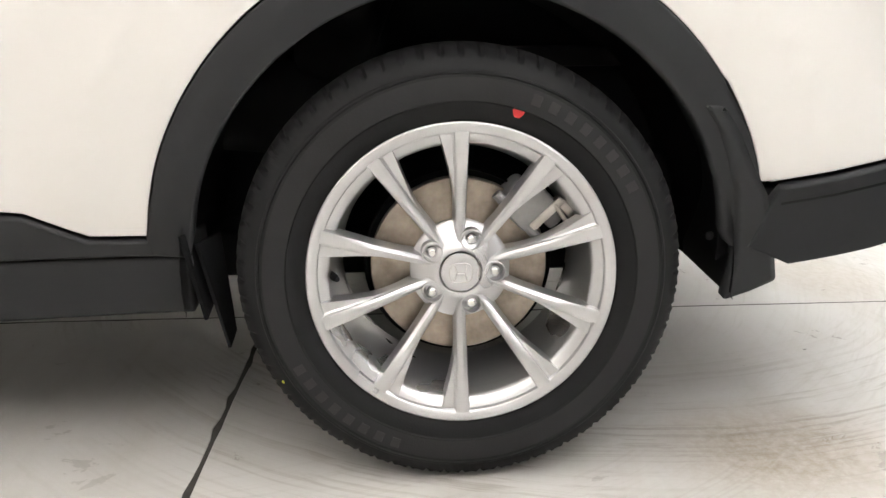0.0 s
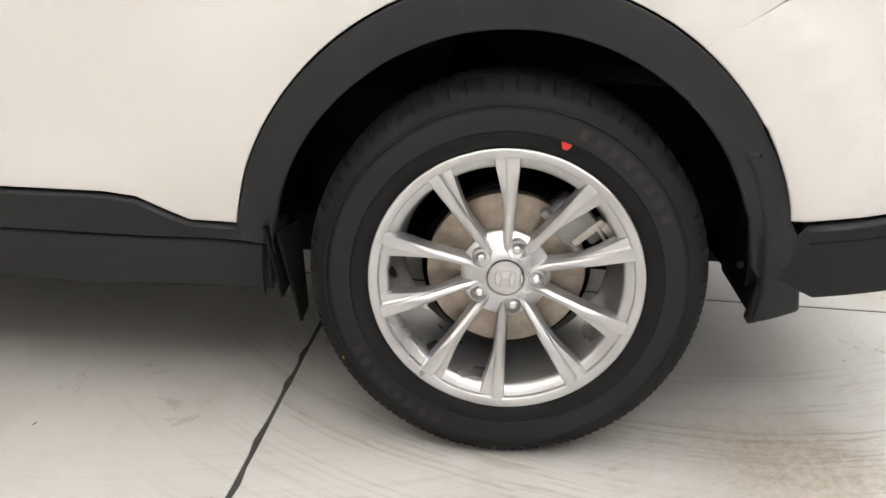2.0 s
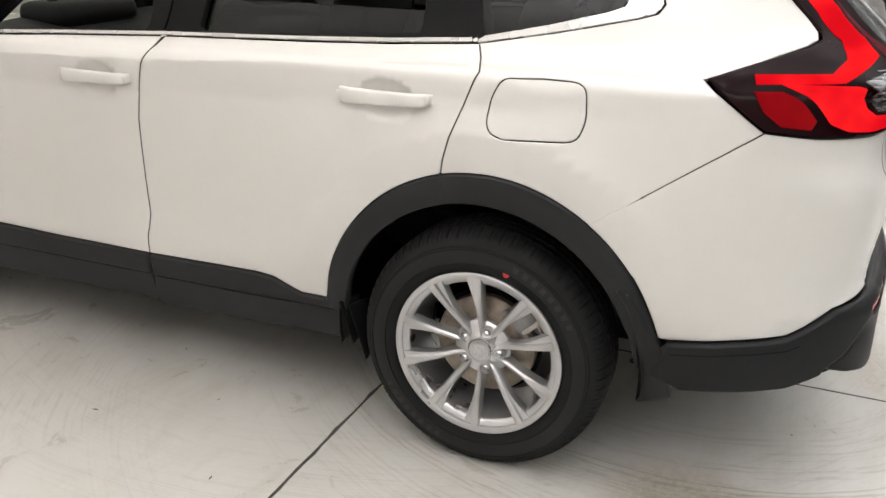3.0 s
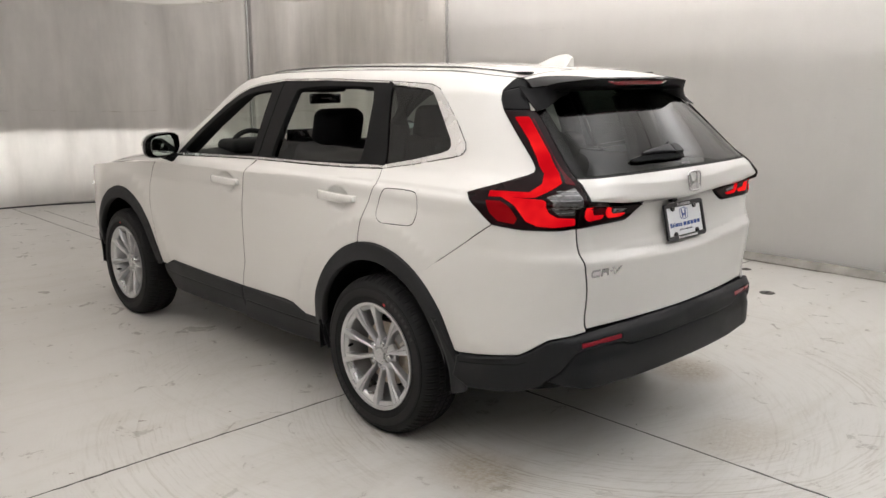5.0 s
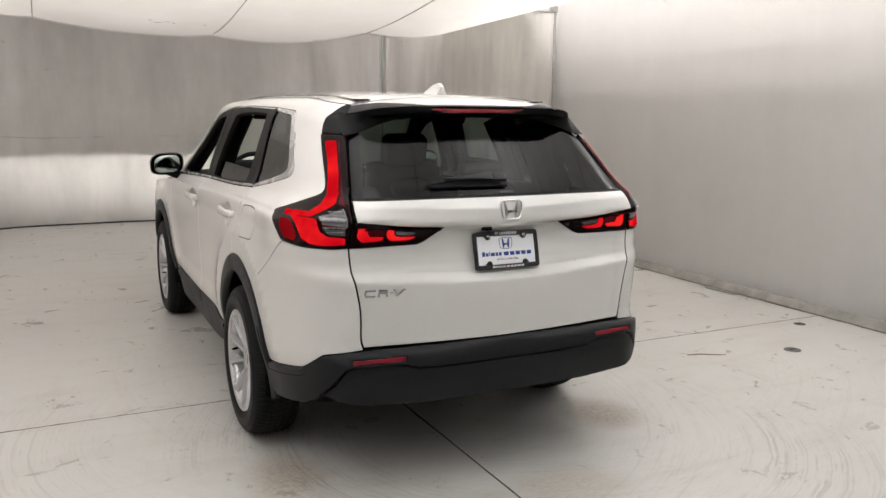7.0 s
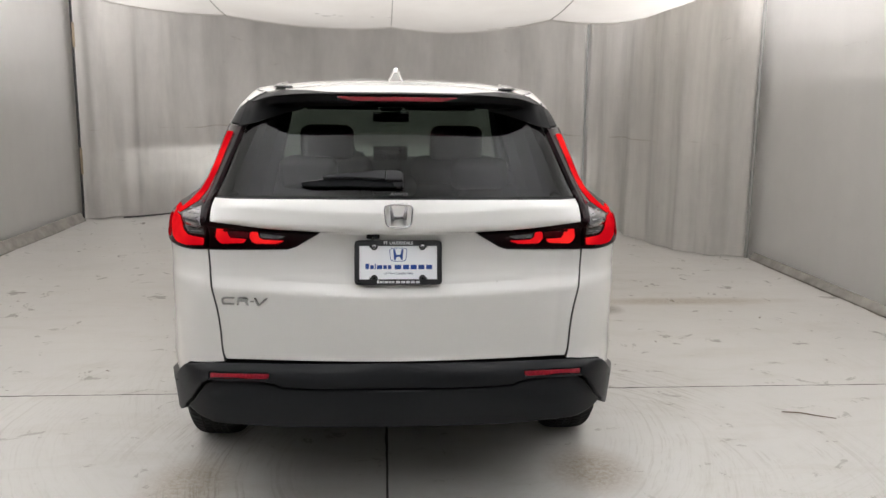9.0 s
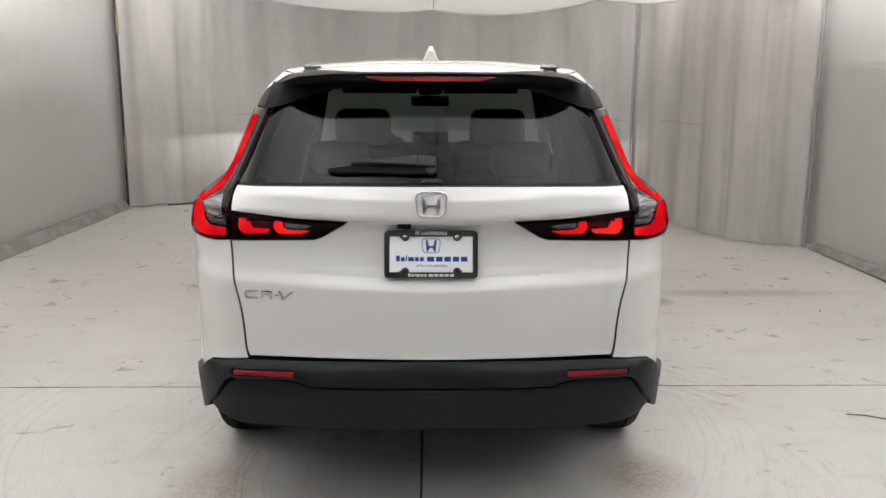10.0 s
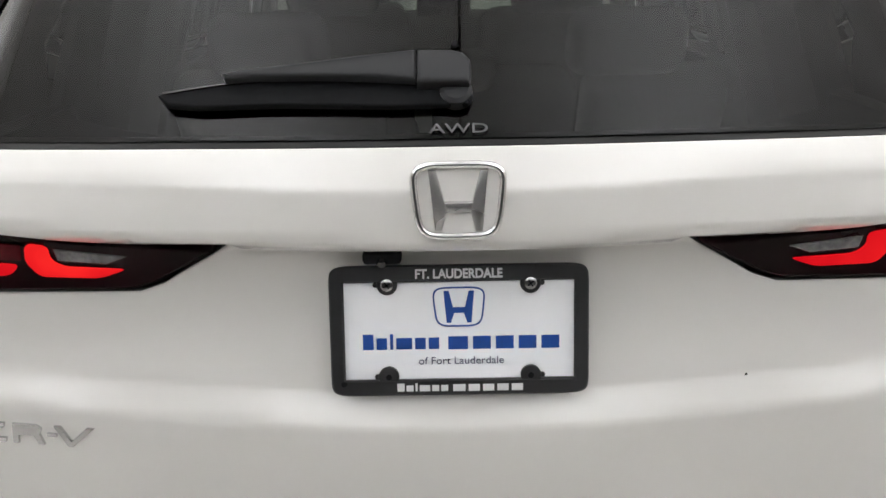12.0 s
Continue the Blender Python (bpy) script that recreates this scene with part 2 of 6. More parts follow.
def floor_paint():
    """Worn grey-white floor coating: blotches, tyre swirls, scratches and a damp stain."""
    m, t, b, join = nodes_of("worn_floor_coating")
    v = place(t)
    broad, mid, fine = noise_node(t, .55, 5, .6, v), noise_node(t, 4.5, 7, .7, v, .8), noise_node(t, 70, 4, .6, v)
    col = ramp(t, broad.outputs["Fac"], (.3, (.51, .50, .477)), (.7, (.575, .565, .54)))
    col = mix(t, col, ramp(t, mid.outputs["Fac"], (.28, (.80, .78, .74)), (.52, (1.0, 1.0, 1.0))), .30, "MULTIPLY")
    # fine arcs scratched by tyres and brooms round the parking place
    for cx, cy, lo, hi, amount, many, seed in ((.45, -.45, .70, 1.95, .7, 120, 1), (-.30, .1, 1.15, 2.05, .38, 130, 4), (.9, .9, 1.5, 2.9, .25, 170, 8)):
        c = place(t, (1, 1, 0), move=(-cx, -cy, 0))
        wob = noise_node(t, 1.6, 3, .6, place(t, move=(seed, 0, seed)))
        r, rr, rings, pos = (t.nodes.new(n) for n in ("ShaderNodeVectorMath", "ShaderNodeMath", "ShaderNodeMath", "ShaderNodeCombineXYZ"))
        r.operation, rr.operation, rings.operation = "LENGTH", "MULTIPLY_ADD", "MULTIPLY"
        join(c, r.inputs[0])
        join(wob.outputs["Fac"], rr.inputs[0])
        rr.inputs[1].default_value = .07
        join(r.outputs["Value"], rr.inputs[2])
        rings.inputs[1].default_value = many
        join(rr.outputs[0], rings.inputs[0])
        join(rings.outputs[0], pos.inputs[0])
        breaks = noise_node(t, 2.4, 2, .5, c)
        along_arc = t.nodes.new("ShaderNodeMath")
        along_arc.operation, along_arc.inputs[1].default_value = "MULTIPLY", 9
        join(breaks.outputs["Fac"], along_arc.inputs[0])
        join(along_arc.outputs[0], pos.inputs[1])
        pos.inputs[2].default_value = seed * 3.1
        lines = noise_node(t, .55, 4, .7, pos.outputs[0])
        third = t.nodes.new("ShaderNodeMath")
        third.operation, third.inputs[1].default_value = "DIVIDE", 3
        join(r.outputs["Value"], third.inputs[0])
        mask = ramp(t, third.outputs[0], (lo / 3, 0.0), ((lo + hi) / 6, 1.0), (hi / 3, 0.0))
        ink = ramp(t, lines.outputs["Fac"], (.36, (.56, .525, .47)), (.49, (1.0, 1.0, 1.0)))
        patches = ramp(t, noise_node(t, 1.5, 4, .65, place(t, move=(0, seed, 3))).outputs["Fac"], (.36, 0.0), (.56, amount))
        col = mix(t, col, mix(t, (1.0, 1.0, 1.0), ink, mix(t, mask, patches, 1.0, "MULTIPLY")), 1.0, "MULTIPLY")
    # faint wiped patches
    wipe = noise_node(t, 1.0, 5, .7, place(t, (1.2, 4.5, 1), (0, 0, .5)), .5)
    col = mix(t, col, ramp(t, wipe.outputs["Fac"], (.30, (.86, .84, .80)), (.5, (1.0, 1.0, 1.0))), .6, "MULTIPLY")
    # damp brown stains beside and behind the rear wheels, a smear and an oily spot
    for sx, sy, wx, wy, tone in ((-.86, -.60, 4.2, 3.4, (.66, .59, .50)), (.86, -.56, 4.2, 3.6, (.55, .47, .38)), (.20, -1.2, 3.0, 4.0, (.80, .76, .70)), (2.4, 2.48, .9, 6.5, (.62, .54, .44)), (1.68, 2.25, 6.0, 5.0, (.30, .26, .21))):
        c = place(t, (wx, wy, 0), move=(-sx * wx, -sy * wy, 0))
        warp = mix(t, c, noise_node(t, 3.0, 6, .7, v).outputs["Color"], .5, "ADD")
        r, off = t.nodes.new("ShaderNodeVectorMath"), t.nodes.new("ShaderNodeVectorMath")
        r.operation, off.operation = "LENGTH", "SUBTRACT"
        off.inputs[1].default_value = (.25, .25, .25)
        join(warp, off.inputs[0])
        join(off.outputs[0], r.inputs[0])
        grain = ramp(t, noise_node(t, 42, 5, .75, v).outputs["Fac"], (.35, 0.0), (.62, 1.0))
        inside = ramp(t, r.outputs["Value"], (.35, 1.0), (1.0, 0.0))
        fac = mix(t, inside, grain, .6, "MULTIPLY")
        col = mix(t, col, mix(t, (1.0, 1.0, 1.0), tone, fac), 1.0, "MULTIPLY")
    join(col, b.inputs["Base Color"])
    join(ramp(t, mid.outputs["Fac"], (.3, .24), (.7, .42)), b.inputs["Roughness"])
    b.inputs["Specular IOR Level"].default_value = .45
    bump(t, b, mix(t, mid.outputs["Color"], fine.outputs["Color"], .4), .12, .01)
    return m


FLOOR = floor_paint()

# ---- building helpers
from mathutils.geometry import delaunay_2d_cdt


def link(name, me, material, parent=None, label=""):
    ob = new(name, me)
    if material is not None and not me.materials:
        me.materials.append(material)
    if parent is not None:
        ob.parent = parent
    if label:
        ob["label"] = label
    return ob


def part(name, bm, material, parent, label="", sharp=35, at=None):
    """One bmesh as one mesh object under a thing or a part."""
    me = bpy.data.meshes.new(name)
    bmesh.ops.recalc_face_normals(bm, faces=bm.faces)
    bm.to_mesh(me)
    bm.free()
    me.shade_smooth()
    me.set_sharp_from_angle(angle=radians(sharp))
    ob = link(name, me, material, parent, label)
    if at is not None:
        ob.matrix_basis = at
    return ob


def block(size, centre=(0, 0, 0), bevel=.004, segments=2, m=None):
    bm = bmesh.new()
    bmesh.ops.create_cube(bm, size=1)
    bmesh.ops.scale(bm, vec=size, verts=bm.verts)
    if bevel:
        bmesh.ops.bevel(bm, geom=bm.edges[:], offset=min(bevel, min(size) * .45), segments=segments, affect="EDGES", profile=.5)
    if m is not None:
        bmesh.ops.transform(bm, matrix=m, verts=bm.verts)
    bmesh.ops.translate(bm, vec=centre, verts=bm.verts)
    return bm


def lathe(profile, n=64, closed=False, wave=None):
    """Turns a profile of (radius, offset along x) round the x axis. wave(i, k, r): radius at profile point i and step k."""
    bm = bmesh.new()
    rings = []
    for k in range(n):
        a = 2 * math.pi * k / n
        rings.append([bm.verts.new((h, (wave(i, k, r) if wave else r) * math.cos(a), (wave(i, k, r) if wave else r) * math.sin(a))) for i, (r, h) in enumerate(profile)])
    m = len(profile)
    for k in range(n):
        a, b = rings[k], rings[(k + 1) % n]
        for i in range(m if closed else m - 1):
            j = (i + 1) % m
            bm.faces.new((a[i], a[j], b[j], b[i]))
    bmesh.ops.remove_doubles(bm, verts=bm.verts, dist=1e-6)
    return bm


def slab(outline, thick, bevel=0.0, m=None, segments=2):
    """A flat outline in x, y with thickness along z, its upper edge rounded."""
    bm = bmesh.new()
    low = [bm.verts.new((x, y, 0)) for x, y in outline]
    face = bm.faces.new(low)
    if face.normal.z < 0:
        face.normal_flip()
    out = bmesh.ops.extrude_face_region(bm, geom=[face])
    top = [v for v in out["geom"] if isinstance(v, bmesh.types.BMVert)]
    bmesh.ops.translate(bm, vec=(0, 0, thick), verts=top)
    if bevel:
        edges = [e for e in bm.edges if all(v in top for v in e.verts)]
        bmesh.ops.bevel(bm, geom=edges, offset=bevel, segments=segments, affect="EDGES", profile=.5)
    if m is not None:
        bmesh.ops.transform(bm, matrix=m, verts=bm.verts)
    return bm


def rod(points, radius, n=8):
    """A round bar along a line of points; radius may be a list."""
    bm = bmesh.new()
    pts = [Vector(p) for p in points]
    rs = radius if isinstance(radius, (list, tuple)) else [radius] * len(pts)
    rings, up = [], Vector((.3, .2, 1)).normalized()
    for i, p in enumerate(pts):
        d = (pts[min(i + 1, len(pts) - 1)] - pts[max(i - 1, 0)]).normalized()
        a = d.cross(up)
        if a.length < .1:
            a = d.cross(Vector((1, .1, 0)))
        a.normalize()
        b = d.cross(a).normalized()
        rings.append([bm.verts.new(p + rs[i] * (math.cos(t) * a + math.sin(t) * b)) for t in (2 * math.pi * k / n for k in range(n))])
    for r, s in zip(rings, rings[1:]):
        for k in range(n):
            bm.faces.new((r[k], r[(k + 1) % n], s[(k + 1) % n], s[k]))
    bm.faces.new(rings[0])
    bm.faces.new(rings[-1])
    return bm


def join_bm(*many):
    """Joins bmeshes into the first."""
    first = many[0]
    for bm in many[1:]:
        me = bpy.data.meshes.new("joined")
        bm.to_mesh(me)
        bm.free()
        first.from_mesh(me)
        bpy.data.meshes.remove(me)
    return first


def grid_mesh(name, f, us, vs, thick=0.0):
    """A sheet f(u, v) over two lists of parameters, with thickness."""
    verts = [tuple(f(u, v)) for u in us for v in vs]
    n = len(vs)
    faces = [(i * n + j, (i + 1) * n + j, (i + 1) * n + j + 1, i * n + j + 1) for i in range(len(us) - 1) for j in range(n - 1)]
    bm = bmesh.new()
    bv = [bm.verts.new(p) for p in verts]
    for q in faces:
        bm.faces.new([bv[i] for i in q])
    if thick:
        bmesh.ops.recalc_face_normals(bm, faces=bm.faces)
        bmesh.ops.solidify(bm, geom=bm.faces[:], thickness=thick)
    return bm


def spaced(a, b, n):
    return [a + (b - a) * i / (n - 1) for i in range(n)]


# ---- the car's outer surface: half-width over (y, z), rear face over (x, z), an elliptic corner between them
def curve(*knots):
    """A smooth monotone curve through (t, value) knots."""
    t, v = np.array([k[0] for k in knots], float), np.array([k[1] for k in knots], float)
    d = np.diff(v) / np.diff(t)
    m = np.zeros(len(t))
    m[0], m[-1] = d[0], d[-1]
    for i in range(1, len(t) - 1):
        if d[i - 1] * d[i] > 0:
            m[i] = 2 * d[i - 1] * d[i] / (d[i - 1] + d[i])

    def f(x):
        x = np.clip(x, t[0], t[-1])
        i = np.clip(np.searchsorted(t, x, side="right") - 1, 0, len(t) - 2)
        h = t[i + 1] - t[i]
        s = (x - t[i]) / h
        return ((1 + 2 * s) * (1 - s) ** 2 * v[i] + s * (1 - s) ** 2 * h * m[i]
                + s * s * (3 - 2 * s) * v[i + 1] + s * s * (s - 1) * h * m[i + 1])
    return f


def smooth(a, b, x):
    s = np.clip((x - a) / (b - a), 0, 1)
    return s * s * (3 - 2 * s)


HALF = curve((.16, .80), (.24, .858), (.34, .872), (.45, .884), (.58, .893), (.75, .900), (.92, .903), (1.00, .900), (1.06, .8955),
             (1.11, .888), (1.138, .880), (1.158, .862), (1.30, .815), (1.45, .762), (1.57, .712), (1.61, .688), (1.635, .655), (1.65, .61))
NARROW = curve((.9, 0), (1.12, .005), (1.2, .03), (1.3, .060), (1.45, .062), (1.54, .065), (1.6, .088), (1.65, .10))
BACK = curve((.18, -.86), (.24, -.945), (.32, -1.005), (.42, -1.03), (.54, -1.03), (.61, -1.022), (.635, -1.005), (.66, -1.000),
             (.78, -1.012), (.858, -1.0206), (.882, -1.0225), (.889, -1.0212), (.894, -1.0185), (.921, -1.0005), (.926, -.9975), (.932, -.9955), (.97, -.9815), (1.06, -.962), (1.105, -.968), (1.117, -1.012), (1.135, -1.026),
             (1.176, -1.0232), (1.188, -1.0215), (1.200, -1.0150), (1.245, -.985), (1.35, -.875), (1.45, -.762), (1.55, -.645), (1.62, -.56))
CROWN = curve((.2, .05), (.6, .05), (.9, .05), (1.05, .03), (1.11, .03), (1.2, .06), (1.3, .075), (1.6, .10))
CORNER_X = curve((.2, .31), (.8, .31), (1.05, .30), (1.25, .25), (1.46, .20), (1.65, .17))
FLANK = curve((.2, -.41), (1.05, -.41), (1.3, -.36), (1.65, -.26))    # where the flank passes into the corner


CREASE = curve((-.55, 1.174), (-.40, 1.172), (.04, 1.168), (.35, 1.154), (1.13, 1.118), (2.25, 1.094), (3.0, 1.06))


def side(y, z):
    """Half-width of the body at (y, z)."""
    w = HALF(z) - NARROW(z) * smooth(.8, -.5, y) - .008 * smooth(-.1, -.75, y) + .012 * smooth(-.35, -.6, y) * smooth(.95, 1.05, z) * smooth(1.25, 1.15, z)
    w = w - .20 * smooth(2.95, 3.75, y) ** 1.8 - .05 * smooth(1.15, 1.5, z) * smooth(1.2, 2.0, y)
    # crisp shoulder crease that climbs from the mirror to the tail lamp
    zc = CREASE(y)
    ridge = np.where(z < zc, np.clip(1 - (zc - z) / .10, 0, 1), np.clip(1 - (z - zc) / .055, 0, 1))
    w = w + .019 * ridge * smooth(-.72, -.50, y) * smooth(3.0, 2.3, y)
    # flared arches: the body swells out to a crisp line and falls straight from there to the trim
    for hub in (0, 2.70):
        r = np.hypot(y - hub, z - .36)
        w = w + .021 * np.where(r > .634, np.exp(-np.maximum(r - .634, 0) / .075), 1 - 1.2 * (.634 - r)) * smooth(.40, .60, z) * smooth(1.16, 1.02, z) * smooth(.95, .70, r)
    # the doors kick out again above the sill
    w = w + .010 * smooth(.605, .500, z) * smooth(.52, .78, y) * smooth(2.12, 1.9, y)
    return w


def rear(x, z):
    """The rear face's y at (x, z); the lip over the plate climbs towards the sides."""
    a = np.minimum(np.abs(x), .75) / .67
    z = z - (.030 * a ** 1.6 * smooth(1.0, 1.06, z) * smooth(1.26, 1.2, z) + .030 * a ** 1.6 * smooth(.8, .88, z) * smooth(1.02, .95, z))
    return BACK(z) + CROWN(z) * (np.abs(x) / .65) ** 2


def corner(z):
    rx, yc = CORNER_X(z), FLANK(z)
    ac = side(-.3 + 0 * z, z) - rx - .012
    return rx, np.maximum(yc - rear(ac + .7 * rx, z), .08), ac, yc


U1, U2 = .60, 1.22


def u_of_y(y, z):
    """Place along the outline of the flank's (or corner's) point at y."""
    rx, ry, ac, yc = corner(z)
    lo, hi = np.zeros_like(y + z), np.ones_like(y + z)
    for _ in range(14):
        mid = (lo + hi) / 2
        py = point(U1 + mid * (U2 - U1), z)[1]
        lo, hi = np.where(py < y, mid, lo), np.where(py < y, hi, mid)
    return np.where(y >= yc, U2 + y - yc, U1 + lo * (U2 - U1))


def u_of_x(x, z):
    """Place along the outline of the rear's (or corner's) point at |x|."""
    rx, ry, ac, yc = corner(z)
    a = np.abs(x)
    lo, hi = np.zeros_like(a + z), np.ones_like(a + z)
    for _ in range(14):
        mid = (lo + hi) / 2
        px = -point(U1 + mid * (U2 - U1), z)[0]
        lo, hi = np.where(px < a, mid, lo), np.where(px < a, hi, mid)
    return np.where(a <= ac, a / ac * U1, U1 + lo * (U2 - U1))


def point(u, z):
    """The surface at u (0 at the middle of the rear, growing round the near corner along the flank) and height z: x (negative), y, z."""
    s = np.where(u < 0, 1.0, -1.0)
    u = np.abs(u)
    rx, ry, ac, yc = corner(z)
    f = np.clip((u - U1) / (U2 - U1), 0, 1) * math.pi / 2
    base = rear(ac + .7 * rx * np.sin(f), z)
    ya = base + (yc - base) * (1 - np.cos(f) ** .8)
    yr = rear(u / U1 * ac, z)
    y = np.where(u <= U1, yr, np.where(u <= U2, ya, yc + u - U2))
    a_arc = side(np.maximum(ya, -.95), z) - rx * (1 - np.sin(f) ** .8)
    a_ref = side(np.maximum(rear(ac, z), -.95), z) - rx          # where the corner begins
    a = np.where(u <= U1, u / U1 * a_ref, np.where(u <= U2, a_arc, side(y, z)))
    return s * a, y, z


def normal(u, z):
    e = .0015
    a = np.array(point(u + e, z)) - np.array(point(u - e, z))
    b = np.array(point(u, z + e)) - np.array(point(u, z - e))
    n = np.cross(a.T, b.T)
    n /= np.maximum(np.linalg.norm(n, axis=1), 1e-9)[:, None]
    x, y, _ = point(u, z)
    out = np.stack([x, np.minimum(y + .3, 0) + np.maximum(y - 3.2, 0), 0 * x], 1)
    n[np.einsum("ij,ij->i", n, out) < 0] *= -1
    return n


def flank(*yz):
    return [("s", y, z) for y, z in yz]


def tail(*xz):
    return [("r", x, z) for x, z in xz]


def to_u(p):
    kind, v, z = p
    if kind == "u":
        return v, z
    if kind == "s":
        return float(u_of_y(np.array(v), np.array(z))), z
    return math.copysign(float(u_of_x(np.array(v), np.array(z))), -v), z


def rounded(pts, r):
    """Cuts each sharp corner of an outline with a soft curve that begins r before it."""
    if not r:
        return pts
    out, n = [], len(pts)
    for i, p in enumerate(pts):
        a, b = pts[i - 1], pts[(i + 1) % n]
        if a[0] != p[0] or b[0] != p[0]:
            out.append(p)
            continue
        P, A, B = (Vector(q[1:]) for q in (p, a, b))
        la, lb = (A - P).length, (B - P).length
        if la < 1e-6 or lb < 1e-6 or (P - A).angle(B - P, 0) < .35:
            out.append(p)
            continue
        s, e = P + (A - P) * min(r / la, .45), P + (B - P) * min(r / lb, .45)
        for k in range(6):
            t = k / 5
            q = (1 - t) ** 2 * s + 2 * t * (1 - t) * P + t * t * e
            out.append((p[0], q.x, q.y))
    return out


def dense(pts, step):
    """The outline as close points in (u, z)."""
    rows, n = [], len(pts)
    for i, p in enumerate(pts):
        q = pts[(i + 1) % n]
        if p[0] != q[0]:
            p, q = ("u", *to_u(p)), ("u", *to_u(q))
        k = max(1, math.ceil(math.hypot(q[1] - p[1], q[2] - p[2]) / step))
        rows += [("usr".index(p[0]), p[1] + (q[1] - p[1]) * j / k, p[2] + (q[2] - p[2]) * j / k) for j in range(k)]
    rows = np.array(rows)
    kind, v, z = rows.T
    u = v.copy()
    if (kind == 1).any():
        u[kind == 1] = u_of_y(v[kind == 1], z[kind == 1])
    if (kind == 2).any():
        u[kind == 2] = np.copysign(u_of_x(v[kind == 2], z[kind == 2]), -v[kind == 2])
    return np.stack([u, z], 1)


def area2(p):
    return float(np.sum(p[:, 0] * np.roll(p[:, 1], -1) - np.roll(p[:, 0], -1) * p[:, 1]))


def inset(p, d):
    """Moves a closed outline to its left by d."""
    e = np.roll(p, -1, 0) - p
    e /= np.maximum(np.linalg.norm(e, axis=1), 1e-9)[:, None]
    n = np.stack([-e[:, 1], e[:, 0]], 1)
    m = n + np.roll(n, 1, 0)
    m /= np.maximum(np.linalg.norm(m, axis=1), 1e-9)[:, None]
    c = np.maximum(np.einsum("ij,ij->i", m, n), .5)
    return p + m * (d / c)[:, None]


def within(q, p):
    """Which of the points q lie inside the outline p."""
    hit = np.zeros(len(q), bool)
    a, b = p, np.roll(p, -1, 0)
    for (x0, y0), (x1, y1) in zip(a, b):
        if y0 == y1:
            continue
        c = (q[:, 1] < y0) != (q[:, 1] < y1)
        hit ^= c & (q[:, 0] < (x1 - x0) * (q[:, 1] - y0) / (y1 - y0) + x0)
    return hit


